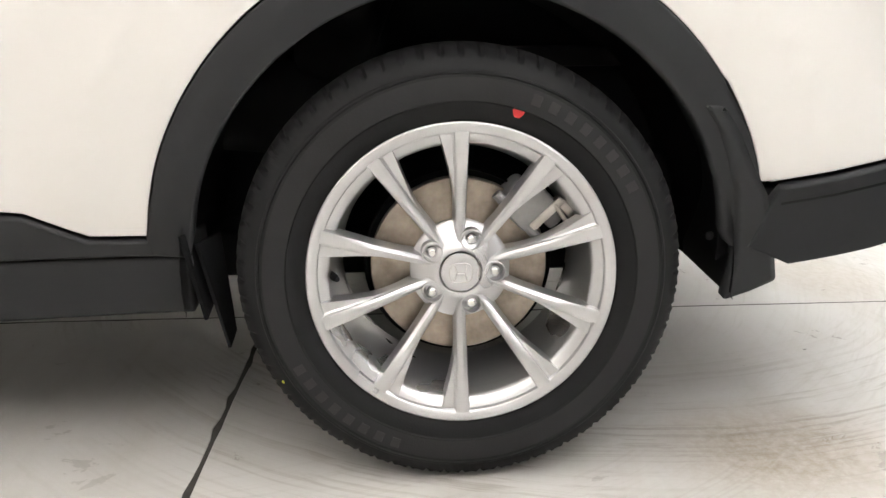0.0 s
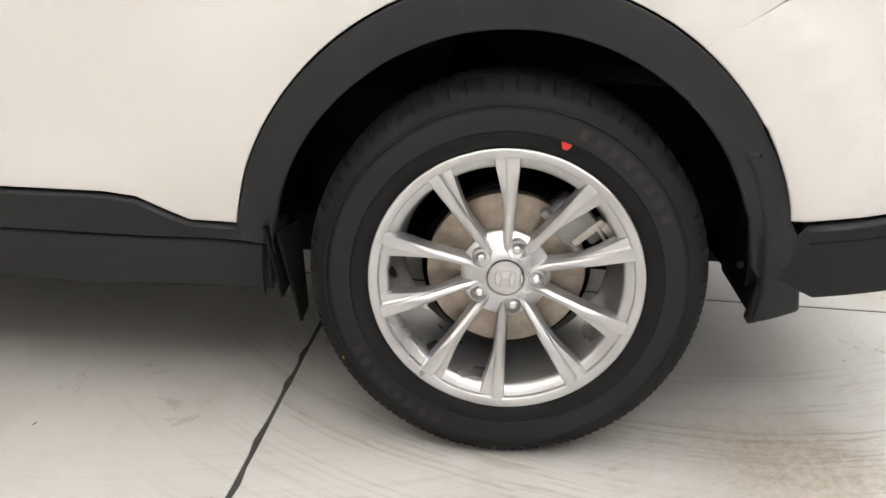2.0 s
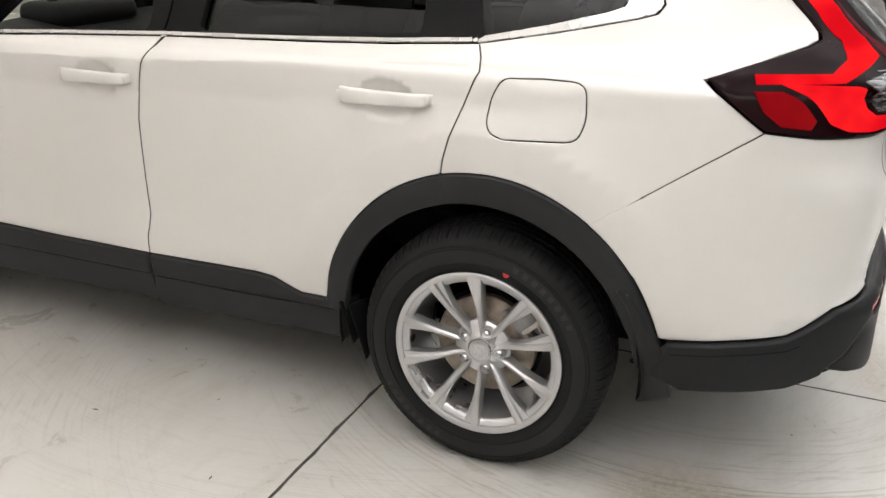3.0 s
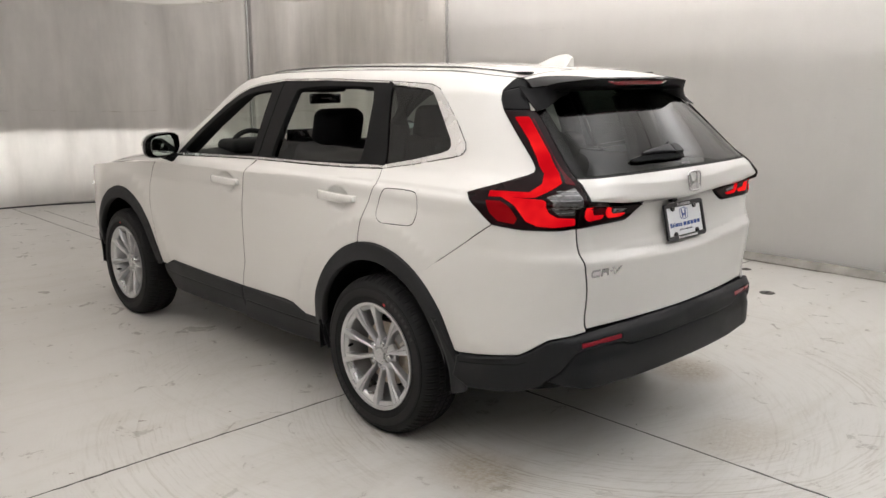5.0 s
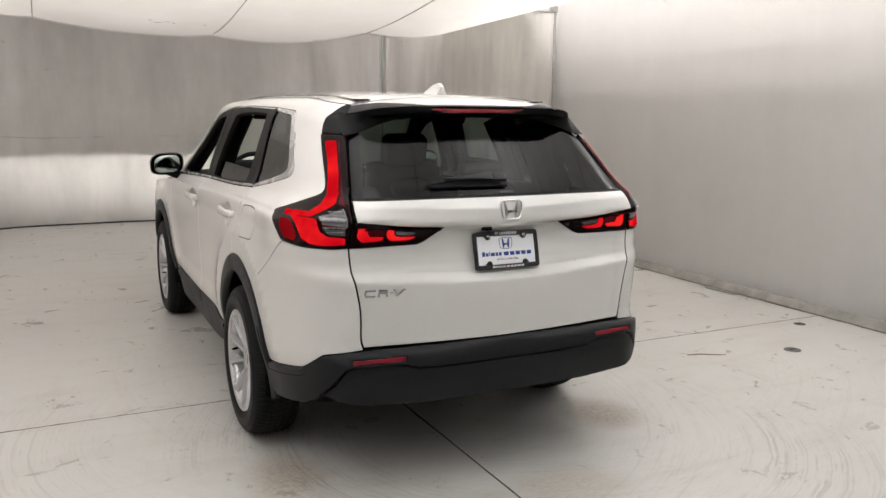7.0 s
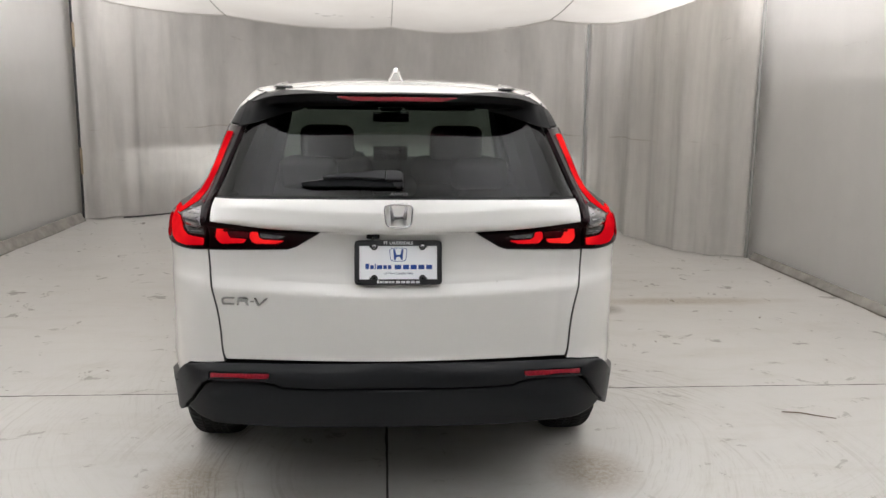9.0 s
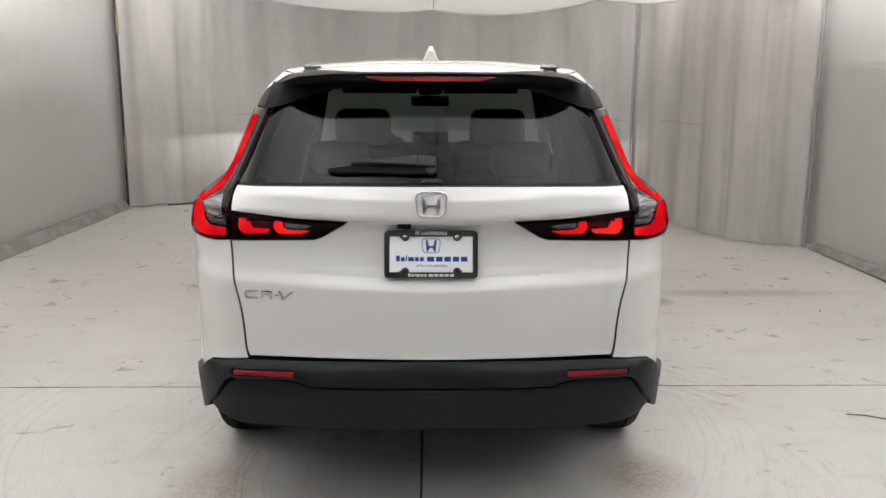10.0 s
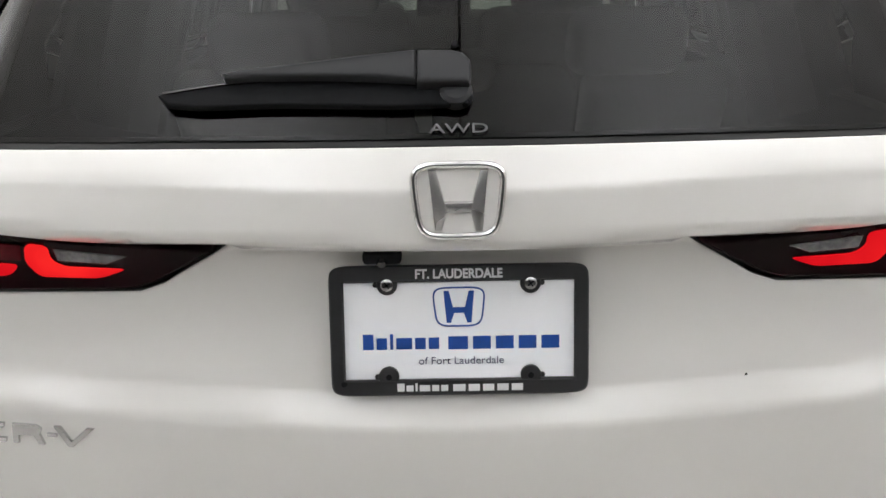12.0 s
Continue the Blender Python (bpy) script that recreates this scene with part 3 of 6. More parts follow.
def patch_mesh(name, outer, holes=(), off=0.0, depth=.016, gap=.002, bevel=.0025, step=.03, edge=.02, mirror=False, rows=(), spots=()):
    """A panel of the car's surface within an outline, with rounded, returned edges. off: metres outwards, or a function of (u, z)."""
    loops = []
    for i, pts in enumerate((outer, *holes)):
        p = dense(pts, edge)
        if (area2(p) > 0) == (i > 0):
            p = p[::-1]
        loops.append(p)
    rims = [inset(p, gap) for p in loops]
    lines = [inset(p, gap + bevel) for p in loops]
    allp = np.concatenate(lines)
    lo, hi = lines[0].min(0), lines[0].max(0)
    gx, gz = np.meshgrid(np.arange(lo[0] + step / 2, hi[0], step), np.concatenate([np.arange(lo[1] + step / 2, hi[1], step), np.array(rows)]))
    g = np.stack([gx.ravel(), gz.ravel()], 1)
    keep = within(g, lines[0])
    for h in lines[1:]:
        keep &= ~within(g, h)
    g = g[keep]
    if len(g):
        near = np.array([np.min(np.hypot(*(allp - q).T)) for q in g])
        g = g[near > step * .55]
    for cu, cz, ru, rz in spots:
        g = g[np.hypot((g[:, 0] - cu) / ru, (g[:, 1] - cz) / rz) > 1.08] if len(g) else g
        ring = [(cu + k * ru * math.cos(a), cz + k * rz * math.sin(a)) for k in (.12, .25, .38, .5, .61, .71, .80, .88, .95, 1.0) for a in np.linspace(0, 2 * math.pi, 40, endpoint=False)]
        g = np.concatenate([g, np.array(ring)])
    cloud = np.concatenate([allp, g]) if len(g) else allp
    edges, base = [], 0
    for p in lines:
        n = len(p)
        edges += [(base + i, base + (i + 1) % n) for i in range(n)]
        base += n
    verts, _, faces, orig, _, _ = delaunay_2d_cdt([Vector(c) for c in cloud], edges, [], 1, 1e-6)
    back = {}
    for i, o in enumerate(orig):
        for k in o:
            back[k] = i
    uz = np.array([(v.x, v.y) for v in verts])
    tri = np.array([f for f in faces if len(f) == 3])
    mid = uz[tri].mean(1)
    ok = within(mid, lines[0])
    for h in lines[1:]:
        ok &= ~within(mid, h)
    tri = tri[ok]
    lift = (lambda u, z: off(u, z)) if callable(off) else (lambda u, z: off + 0 * u)

    def place3(q, more):
        n = normal(q[:, 0], q[:, 1])
        return np.stack(point(q[:, 0], q[:, 1]), 1) + n * (lift(q[:, 0], q[:, 1]) + more)[:, None] if np.ndim(more) else np.stack(point(q[:, 0], q[:, 1]), 1) + n * (lift(q[:, 0], q[:, 1])[:, None] + more), n
    co, no = place3(uz, 0.0)
    if callable(off):
        e = np.array([.0015, 0.0])
        du = place3(uz + e, 0.0)[0] - place3(uz - e, 0.0)[0]
        dz = place3(uz + e[::-1], 0.0)[0] - place3(uz - e[::-1], 0.0)[0]
        c = np.cross(du, dz)
        c /= np.maximum(np.linalg.norm(c, axis=1), 1e-12)[:, None]
        no = c * np.sign(np.einsum("ij,ij->i", c, no))[:, None]
    co, no = list(map(tuple, co)), list(map(tuple, no))
    a = np.array(co)[tri]
    flat = np.cross(a[:, 1] - a[:, 0], a[:, 2] - a[:, 0])
    turn = np.einsum("ij,ij->i", flat, np.array(no)[tri[:, 0]]) < 0
    tri[turn] = tri[turn][:, ::-1]
    polys = [tuple(int(i) for i in f) for f in tri]
    returns = []
    base = 0
    for p, rim in zip(lines, rims):
        n = len(p)
        c0, n0 = place3(p, 0.0)
        c1, n1 = place3(rim, -min(.0015, depth * .3))
        c2, _ = place3(rim, -depth)
        outward = c1 - c0
        outward -= np.einsum("ij,ij->i", outward, n0)[:, None] * n0
        outward /= np.maximum(np.linalg.norm(outward, axis=1), 1e-9)[:, None]
        soft = n1 + outward
        soft /= np.linalg.norm(soft, axis=1)[:, None]
        k1 = len(co)
        co += list(map(tuple, c1)) + list(map(tuple, c2))
        no += list(map(tuple, soft)) + list(map(tuple, outward))
        for i in range(n):
            j = (i + 1) % n
            v = [back[base + i], back[base + j]]
            for q in ((v[0], v[1], k1 + j, k1 + i), (k1 + i, k1 + j, k1 + n + j, k1 + n + i)):
                if len(set(q)) < 4:
                    continue
                A, B, C = (np.array(co[t]) for t in q[:3])
                w = np.cross(B - A, C - A)
                if q[0] == k1 + i:
                    returns.append(len(polys))
                polys.append(q if np.dot(w, np.array(no[q[0]]) + np.array(no[q[3]])) > 0 else q[::-1])
        base += n
    if mirror:
        co = [(-x, y, z) for x, y, z in co]
        no = [(-x, y, z) for x, y, z in no]
        polys = [q[::-1] for q in polys]
    me = bpy.data.meshes.new(name)
    me.from_pydata(co, [], polys)
    me.shade_smooth()
    me.normals_split_custom_set_from_vertices(no)
    for i in returns:
        me.polygons[i].material_index = 1
    return me


def panel(name, outer, material, parent, label="", mirror=False, **k):
    me = patch_mesh(name, outer, mirror=mirror, **k)
    me.materials.append(material)
    # white panels get the painted gap shade on their returned edges
    me.materials.append(GAPSHADE if material is PAINT else material)
    return link(name, me, material, parent, label)


def arc(cy, cz, ry, rz, a0, a1, n=24):
    """Points of an ellipse in (y, z), degrees from +y upwards."""
    return [(cy + ry * math.cos(radians(a0 + (a1 - a0) * i / (n - 1))), cz + rz * math.sin(radians(a0 + (a1 - a0) * i / (n - 1)))) for i in range(n)]

# ---- the booth
def setting(name, bm, material, label="", sharp=30):
    return tagged(part(name, bm, material, None, "", sharp), label, name.split("_")[0], "", "structure")


LEFT, RIGHT, BACKWALL, TOP = -3.98, 3.82, -6.6, 4.0

# floor slabs, cut by sawn joints
JOINTS_X, JOINTS_Y = (-.038,), (.464, )
xs, ys = (LEFT - .3, *JOINTS_X, RIGHT + .3), (BACKWALL - .3, *JOINTS_Y, 9.6)
ground = tagged(new("floor", bpy.data.meshes.new("floor")), "worn grey-white coated concrete floor with sawn joints", "floor", "", "structure")
bed = block((xs[-1] - xs[0], ys[-1] - ys[0], .1), ((xs[0] + xs[-1]) / 2, (ys[0] + ys[-1]) / 2, -.0515), 0)
bed.to_mesh(ground.data)
bed.free()
ground.data.materials.append(plain("joint_filler", (.05, .047, .042), .9, vary=.3, scale=30))


def wavy_slab(x0, x1, y0, y1):
    """A slab whose sawn edges are slightly chipped."""
    rnd = random.Random(round(x0 * 100 + y0 * 10))
    g, out = .0042, []
    for (ax, ay), (bx, by) in (((x0, y0), (x1, y0)), ((x1, y0), (x1, y1)), ((x1, y1), (x0, y1)), ((x0, y1), (x0, y0))):
        n = 90
        for i in range(n):
            t = i / n
            px, py = ax + (bx - ax) * t, ay + (by - ay) * t
            j = rnd.random() ** 6 * .007 + .0008 * rnd.random() if i else 0
            nx, ny = (0, 1 if ay == y0 else -1) if ay == by else (1 if ax == x0 else -1, 0)
            out.append((px + nx * (g + j), py + ny * (g + j)))
    return out


for i in range(len(xs) - 1):
    for j in range(len(ys) - 1):
        p = wavy_slab(xs[i], xs[i + 1], ys[j], ys[j + 1])
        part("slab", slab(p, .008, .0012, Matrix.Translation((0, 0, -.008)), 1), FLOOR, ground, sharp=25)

# hairline joint in the far bay
part("joint", block((.006, 1.6, .001), (.2, 7.0, .0006), 0), bpy.data.materials["joint_filler"], ground)


def wall_sheet(name, a, b, z1, label, material=None):
    """A wall of thickness between two points of the plan, slightly out of true."""
    a, b = Vector((*a, 0)), Vector((*b, 0))
    d = (b - a).normalized()
    n = Vector((-d.y, d.x, 0))
    w = .010

    def f(u, v):
        p = a + (b - a) * u + Vector((0, 0, z1 * v))
        return p + n * w * noise.noise(Vector((p.x * .7, p.y * .7, p.z * .8)))
    bm = grid_mesh(name, f, spaced(0, 1, 60), spaced(0, 1, 20), .0)
    bmesh.ops.solidify(bm, geom=bm.faces[:], thickness=.12)
    return setting(name, bm, material or WALL, label, 40)


wall_sheet("wall_east", (RIGHT + .06, BACKWALL), (RIGHT + .06, 9.4), TOP, "scuffed white painted wall with a grimy foot")
wall_sheet("wall_west", (LEFT - .06, 9.4), (LEFT - .06, BACKWALL), TOP, "smudged white painted wall with a plain kerb")
# unseen end, added dark so the rear glass and bumper mirror less light
wall_sheet("wall_south", (LEFT, BACKWALL), (RIGHT, BACKWALL), TOP, "unseen dark grey end wall, added to dim the reflections", DIM)
wall_sheet("wall_north", (RIGHT, 9.3), (LEFT, 9.3), TOP, "plain white wall behind the hung curtains")
roof_deck = block((RIGHT - LEFT + .6, 16.4, .1), ((RIGHT + LEFT) / 2, 1.35, TOP + .05), 0)
setting("ceiling", roof_deck, CEILING, "plain grey roof deck over the scrim")

# sloped kerb along the wall feet
KERB = plain("grimy_white_kerb", (.27, .257, .235), .6, vary=.3, scale=5, fine=90, relief=.001)
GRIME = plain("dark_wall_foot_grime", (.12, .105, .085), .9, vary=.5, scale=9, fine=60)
for name, x, s in (("baseboard_east", RIGHT, -1), ("baseboard_west", LEFT, 1)):
    k0 = 1.0 if s > 0 else .62
    prof = tuple((dx * k0, z * k0) for dx, z in ((0, .002), (.085, .002), (.080, .012), (.015, .105), (0, .108)))

    def f(u, v, x=x, s=s, prof=prof):
        k = min(int(v), len(prof) - 2)
        dx = prof[k][0] + (prof[k + 1][0] - prof[k][0]) * (v - k)
        z = prof[k][1] + (prof[k + 1][1] - prof[k][1]) * (v - k)
        return (x + s * (dx + .004 * noise.noise(Vector((u * 1.7, z * 9, x)))), u, z)
    setting(name, grid_mesh(name, f, spaced(BACKWALL, 7.0 if s > 0 else 4.3, 120), spaced(0, 4, 9)), KERB, "sloped white kerb along the wall foot, grimy")
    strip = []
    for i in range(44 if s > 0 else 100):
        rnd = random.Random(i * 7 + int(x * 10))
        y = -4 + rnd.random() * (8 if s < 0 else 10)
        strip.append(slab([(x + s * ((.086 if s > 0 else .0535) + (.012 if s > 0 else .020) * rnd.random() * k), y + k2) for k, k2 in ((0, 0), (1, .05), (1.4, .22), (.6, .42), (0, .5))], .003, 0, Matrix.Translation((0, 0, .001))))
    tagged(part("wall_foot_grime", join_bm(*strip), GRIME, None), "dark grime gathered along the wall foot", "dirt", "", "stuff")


def along(path, t):
    """A point at t (0..1) of a smooth line through plan points."""
    n = len(path) - 1
    k = min(int(t * n), n - 1)
    s = t * n - k
    p = [Vector(path[min(max(k + i, 0), n)]) for i in (-1, 0, 1, 2)]
    return .5 * (2 * p[1] + (p[2] - p[0]) * s + (2 * p[0] - 5 * p[1] + 4 * p[2] - p[3]) * s * s + (3 * p[1] - p[0] - 3 * p[2] + p[3]) * s ** 3)


def curtain(path, z1, folds, deep, seed, label):
    """A heavy vinyl sheet hung in soft, uneven vertical folds, its hem lifting here and there."""
    def f(u, v):
        p = along(path, u)
        q = along(path, min(u + .004, 1)) - along(path, max(u - .004, 0))
        nrm = Vector((-q.y, q.x)).normalized()
        wob = noise.noise(Vector((u * folds * .23, seed, 0))) * 1.3
        ph = u * folds * 2 * math.pi + 2.6 * wob
        fold = math.sin(ph) * (.55 + .45 * noise.noise(Vector((u * folds * .31, seed + 4, v * .6))))
        crease = noise.noise(Vector((u * folds * .8, v * 2.6, seed + 9))) * .35 + noise.noise(Vector((u * folds * 2.1, v * 5.5, seed))) * .18 + .10 * math.sin(u * folds * 5.3 * math.pi + 3 * noise.noise(Vector((u * folds * .6, v * .8, seed + 1))))
        amp = deep * (1.0 - .35 * v)
        d = amp * (fold + crease)
        hem = .014 + .022 * noise.noise(Vector((u * folds * .5, seed + 2, 0))) * (1 - v)
        return (p.x + nrm.x * d, p.y + nrm.y * d, max(hem, .004) * (1 - v) + z1(u) * v)
    us = [i / (folds * 22) for i in range(int(folds * 22) + 1)]
    bm = grid_mesh("curtain", f, us, spaced(0, 1, 26))
    bmesh.ops.solidify(bm, geom=bm.faces[:], thickness=.004)
    ob = part("curtain", bm, CURTAIN, None, sharp=60)
    return tagged(ob, label, "curtain")


FRONT = ((-3.93, 7.06), (-3.45, 7.35), (-2.9, 7.85), (-2.1, 8.3), (-1.1, 8.4), (0, 8.3), (1.0, 8.05), (1.9, 7.6), (2.575, 6.88))
SIDE = ((2.62, 6.8), (2.78, 6.2), (2.93, 5.6), (3.05, 5.05), (3.2, 4.66), (3.45, 4.46), (3.74, 4.38))
curtain(FRONT, lambda u: 3.05 - .2 * u, 12, .065, 3, "white vinyl curtain hung in soft folds, stained and creased")
curtain(SIDE, lambda u: 2.72, 6, .055, 11, "white vinyl side curtain with a trailing hem, scuffed")

# poles and the curtain rail
pole = tagged(new("curtain_pole", None), "thin grey metal pole between two white curtains", "pole")
pole.location = (2.59, 6.86, 0)
part("pipe", rod([(0, 0, 0), (0, 0, 1.5), (0, 0, 3.2)], .013, 12), PIPE, pole)
part("foot", lathe([(.0, 0), (.055, 0), (.055, .008), (.025, .012)], 20), PIPE, pole, at=pose(0, 0, .001, 0, -90, 0))
post = tagged(new("corner_post", None), "grey metal corner post beside the white wall", "post")
post.location = (3.755, 4.36, 0)
part("pipe", rod([(0, 0, 0), (0, 0, 1.4), (0, 0, 2.8)], .017, 12), PIPE, post)
edge_post = tagged(new("corner_post", None), "thin dark metal post where curtain meets wall", "post")
edge_post.location = (-3.93, 7.02, 0)
part("pipe", rod([(0, 0, 0), (.006, 0, 1.2), (0, 0, 2.95)], .016, 12), CABLE, edge_post)
for z, high, out in ((.78, .34, .022), (2.35, .30, .022)):
    part("batten", block((.030, .012, high), (out, -.018, z), .003), plain("raw_wood_batten", (.34, .27, .19), .7, vary=.25, scale=14), edge_post, "raw wooden batten")
rail = tagged(new("curtain_rail", None), "slim metal curtain rail under the scrim", "rail")
part("bar", rod([(*along(SIDE, t), 2.735) for t in spaced(0, 1, 14)], .014, 8), PIPE, rail)
part("bracket", block((.09, .05, .07), (3.72, 4.34, 2.76), .006), PIPE, rail)

# the scrim: cloth lengths sewn side by side, sagging between their seams and over the front edge
SEAMS = (-3.45, -1.72, .04, 1.78, 3.40)


def scrim_z(x, y):
    k = sum(x > s for s in SEAMS[1:-1])
    a, b = SEAMS[k], SEAMS[k + 1]
    t = (x - a) / (b - a)
    edge = 1 - (x / 3.6) ** 2
    billow = .10 * (4 * t * (1 - t)) * (.7 + .3 * math.sin(y * .8 + k))
    droop = .27 * edge * float(smooth(2.2, 5.4, y)) + .05 * edge
    return 2.74 - billow - droop + .02 * noise.noise(Vector((x * .9, y * .7, 2))) - .03 * math.cos(y * 1.1) * edge


scrim_top = tagged(new("scrim", None), "sagging white scrim cloth sewn in lengths, hung overhead", "scrim")
for k in range(len(SEAMS) - 1):
    a, b = SEAMS[k], SEAMS[k + 1]

    def f(u, v, a=a, b=b):
        x = a + (b - a) * u
        end = 5.45 + .14 * math.sin((x + 1) * 1.8)
        y = -5.6 + (end + 5.6) * v
        return (x, y, scrim_z(min(max(x, a + 1e-4), b - 1e-4), y))
    part("cloth", grid_mesh("cloth", f, spaced(.001, .999, 26), spaced(0, 1, 110)), SCRIM, scrim_top, sharp=80)
    if 0 < k:
        line = [(a, y, scrim_z(a + .001, y) - .006) for y in spaced(-5.4, 5.4, 90)]
        part("seam", rod(line, .0045, 6), plain("seam_thread", (.40, .39, .36), .9, vary=.2), scrim_top)
hem = []
for x in spaced(-3.4, 3.38, 90):
    end = 5.45 + .14 * math.sin((x + 1) * 1.8)
    hem.append((x, end, scrim_z(x, end) - .004))
part("hem", rod(hem, .010, 6), SCRIM, scrim_top)

# smudges and small tears in the cloth
MARK = plain("dark_cloth_smudge", (.16, .14, .12), .9, vary=.4, scale=60)
for i, (x, y, long, wide) in enumerate(((-.62, 4.72, .055, .012), (-.54, 4.66, .030, .010), (-.70, 4.62, .022, .010), (-.47, 4.72, .020, .008), (-.16, 4.78, .022, .010), (.03, 4.85, .030, .010), (1.12, 5.18, .085, .007), (1.30, 5.20, .060, .006))):
    rnd = random.Random(i)
    spot = [(long * math.cos(a) * (.6 + .5 * rnd.random()), wide * math.sin(a) * (.5 + .6 * rnd.random())) for a in (2 * math.pi * k / 11 for k in range(11))]
    part("smudge", slab(spot, .0015, 0), MARK, scrim_top, at=pose(x, y, scrim_z(x, y) - .004))

# ---- the car: x to its right, y ahead, rear axle over y = 0
car = tagged(new("car", None), "pearl white five-door crossover with black cladding, tail lamps lit, windows lowered", "car")
HUB = .36


def arch_line(hub, ry, rz, a0, a1, n=26):
    return flank(*arc(hub, HUB, ry, rz, a0, a1, n))


SIDES = ((False, "left"), (True, "right"))
ROOF_EDGE = curve((-.62, 1.592), (-.45, 1.615), (-.1, 1.642), (.5, 1.647), (1.1, 1.632), (1.36, 1.597), (1.58, 1.487), (1.80, 1.338), (2.03, 1.158))
roof_line = [(y, float(ROOF_EDGE(y))) for y in (2.03, 1.9, 1.80, 1.7, 1.58, 1.47, 1.36, 1.23, 1.1, .8, .5, .2, -.1, -.28, -.45, -.485)]
FRAME_TOP = [(.155, 1.5935), (.6, 1.6035), (.978, 1.599), (1.084, 1.588), (1.2, 1.577), (1.305, 1.556), (1.42, 1.517), (1.532, 1.463), (1.64, 1.397), (1.746, 1.325), (1.85, 1.241), (1.955, 1.152)]
QUARTER_TRIM = [(.05, 1.213), (-.15, 1.245), (-.345, 1.284), (-.388, 1.297), (-.403, 1.318), (-.394, 1.345), (-.315, 1.432), (-.225, 1.513), (-.160, 1.562), (-.095, 1.582), (.155, 1.5935)]
QUARTER_GLASS = [(.046, 1.230), (-.12, 1.262), (-.270, 1.298), (-.308, 1.312), (-.317, 1.330), (-.304, 1.356), (-.235, 1.438), (-.165, 1.515), (-.133, 1.545), (-.090, 1.560), (.149, 1.580)]
BELT = [(1.94, 1.149), (1.5, 1.168), (1.05, 1.184), (.55, 1.194), (.3, 1.201), (.05, 1.213)]
FRONT_GAP = [(2.169, 1.092), (2.206, 1.055), (2.240, 1.012), (2.266, .95), (2.266, .87), (2.245, .757), (2.222, .60), (2.208, .47)]
MID_GAP = [(1.058, 1.184), (1.083, 1.150), (1.108, 1.105), (1.133, 1.025), (1.147, .93), (1.152, .80), (1.157, .62), (1.178, .54), (1.183, .474)]
REAR_GAP = [(.045, 1.213), (.028, 1.18), (.022, 1.150), (.05, 1.08), (.087, .983), (.105, .92), (.110, .884)]
FUEL = [(-.045, 1.139), (-.15, 1.144), (-.238, 1.142), (-.260, 1.125), (-.265, 1.05), (-.252, 1.01), (-.230, .997), (-.06, .990), (-.022, 1.002), (-.010, 1.03), (-.018, 1.09)]
LAMP_SIDE = [(-.530, 1.480), (-.63, 1.385), (-.725, 1.295), (-.752, 1.266), (-.755, 1.250), (-.735, 1.238), (-.64, 1.203), (-.528, 1.165)]
HANDLES = {"front_door": (1.30, 1.052), "rear_door": (.285, 1.066)}


def ellipse(cy, cz, ry, rz, n=28):
    return flank(*[(cy + ry * math.cos(2 * math.pi * i / n), cz + rz * math.sin(2 * math.pi * i / n)) for i in range(n)])


def handle(door, mirror, cy, cz):
    """A pull handle over a hollow in the door skin."""
    s = 1 if mirror else -1
    x = float(side(np.array(cy), np.array(cz)))
    prof = []
    for i in range(15):
        t = i / 14
        y = cy + .142 - .284 * t
        bow = .034 * (1 - (2 * t - 1) ** 6) ** .8 + .004
        half = .0225 * (1 - .22 * t) if 0 < i < 14 else .014
        xs = float(side(np.array(y), np.array(cz)))
        prof.append((y, xs + bow, half))
    bm = bmesh.new()
    rings = []
    for y, a, half in prof:
        ring = []
        for k in range(12):
            t = 2 * math.pi * k / 12
            ring.append(bm.verts.new((s * (a - .010 + .010 * math.copysign(abs(math.cos(t)) ** .6, math.cos(t))), y, cz + .004 + half * math.copysign(abs(math.sin(t)) ** .6, math.sin(t)))))
        rings.append(ring)
    for r, q in zip(rings, rings[1:]):
        for k in range(12):
            bm.faces.new((r[k], r[(k + 1) % 12], q[(k + 1) % 12], q[k]))
    bm.faces.new(rings[0])
    bm.faces.new(rings[-1])
    part("handle", bm, PAINT, door, "white pull handle", 50)
    # the rest on which the handle's ends sit
    for y in (cy + .118, cy - .118):
        part("handle_foot", block((.03, .04, .022), (s * (float(side(np.array(y), np.array(cz))) + .006), y, cz + .003), .005), PAINT, door)


SHOULDER = tuple(np.arange(1.090, 1.186, .006))
ARCH_Y, ARCH_Z, IN_Y, IN_Z = .507, .532, .436, .452


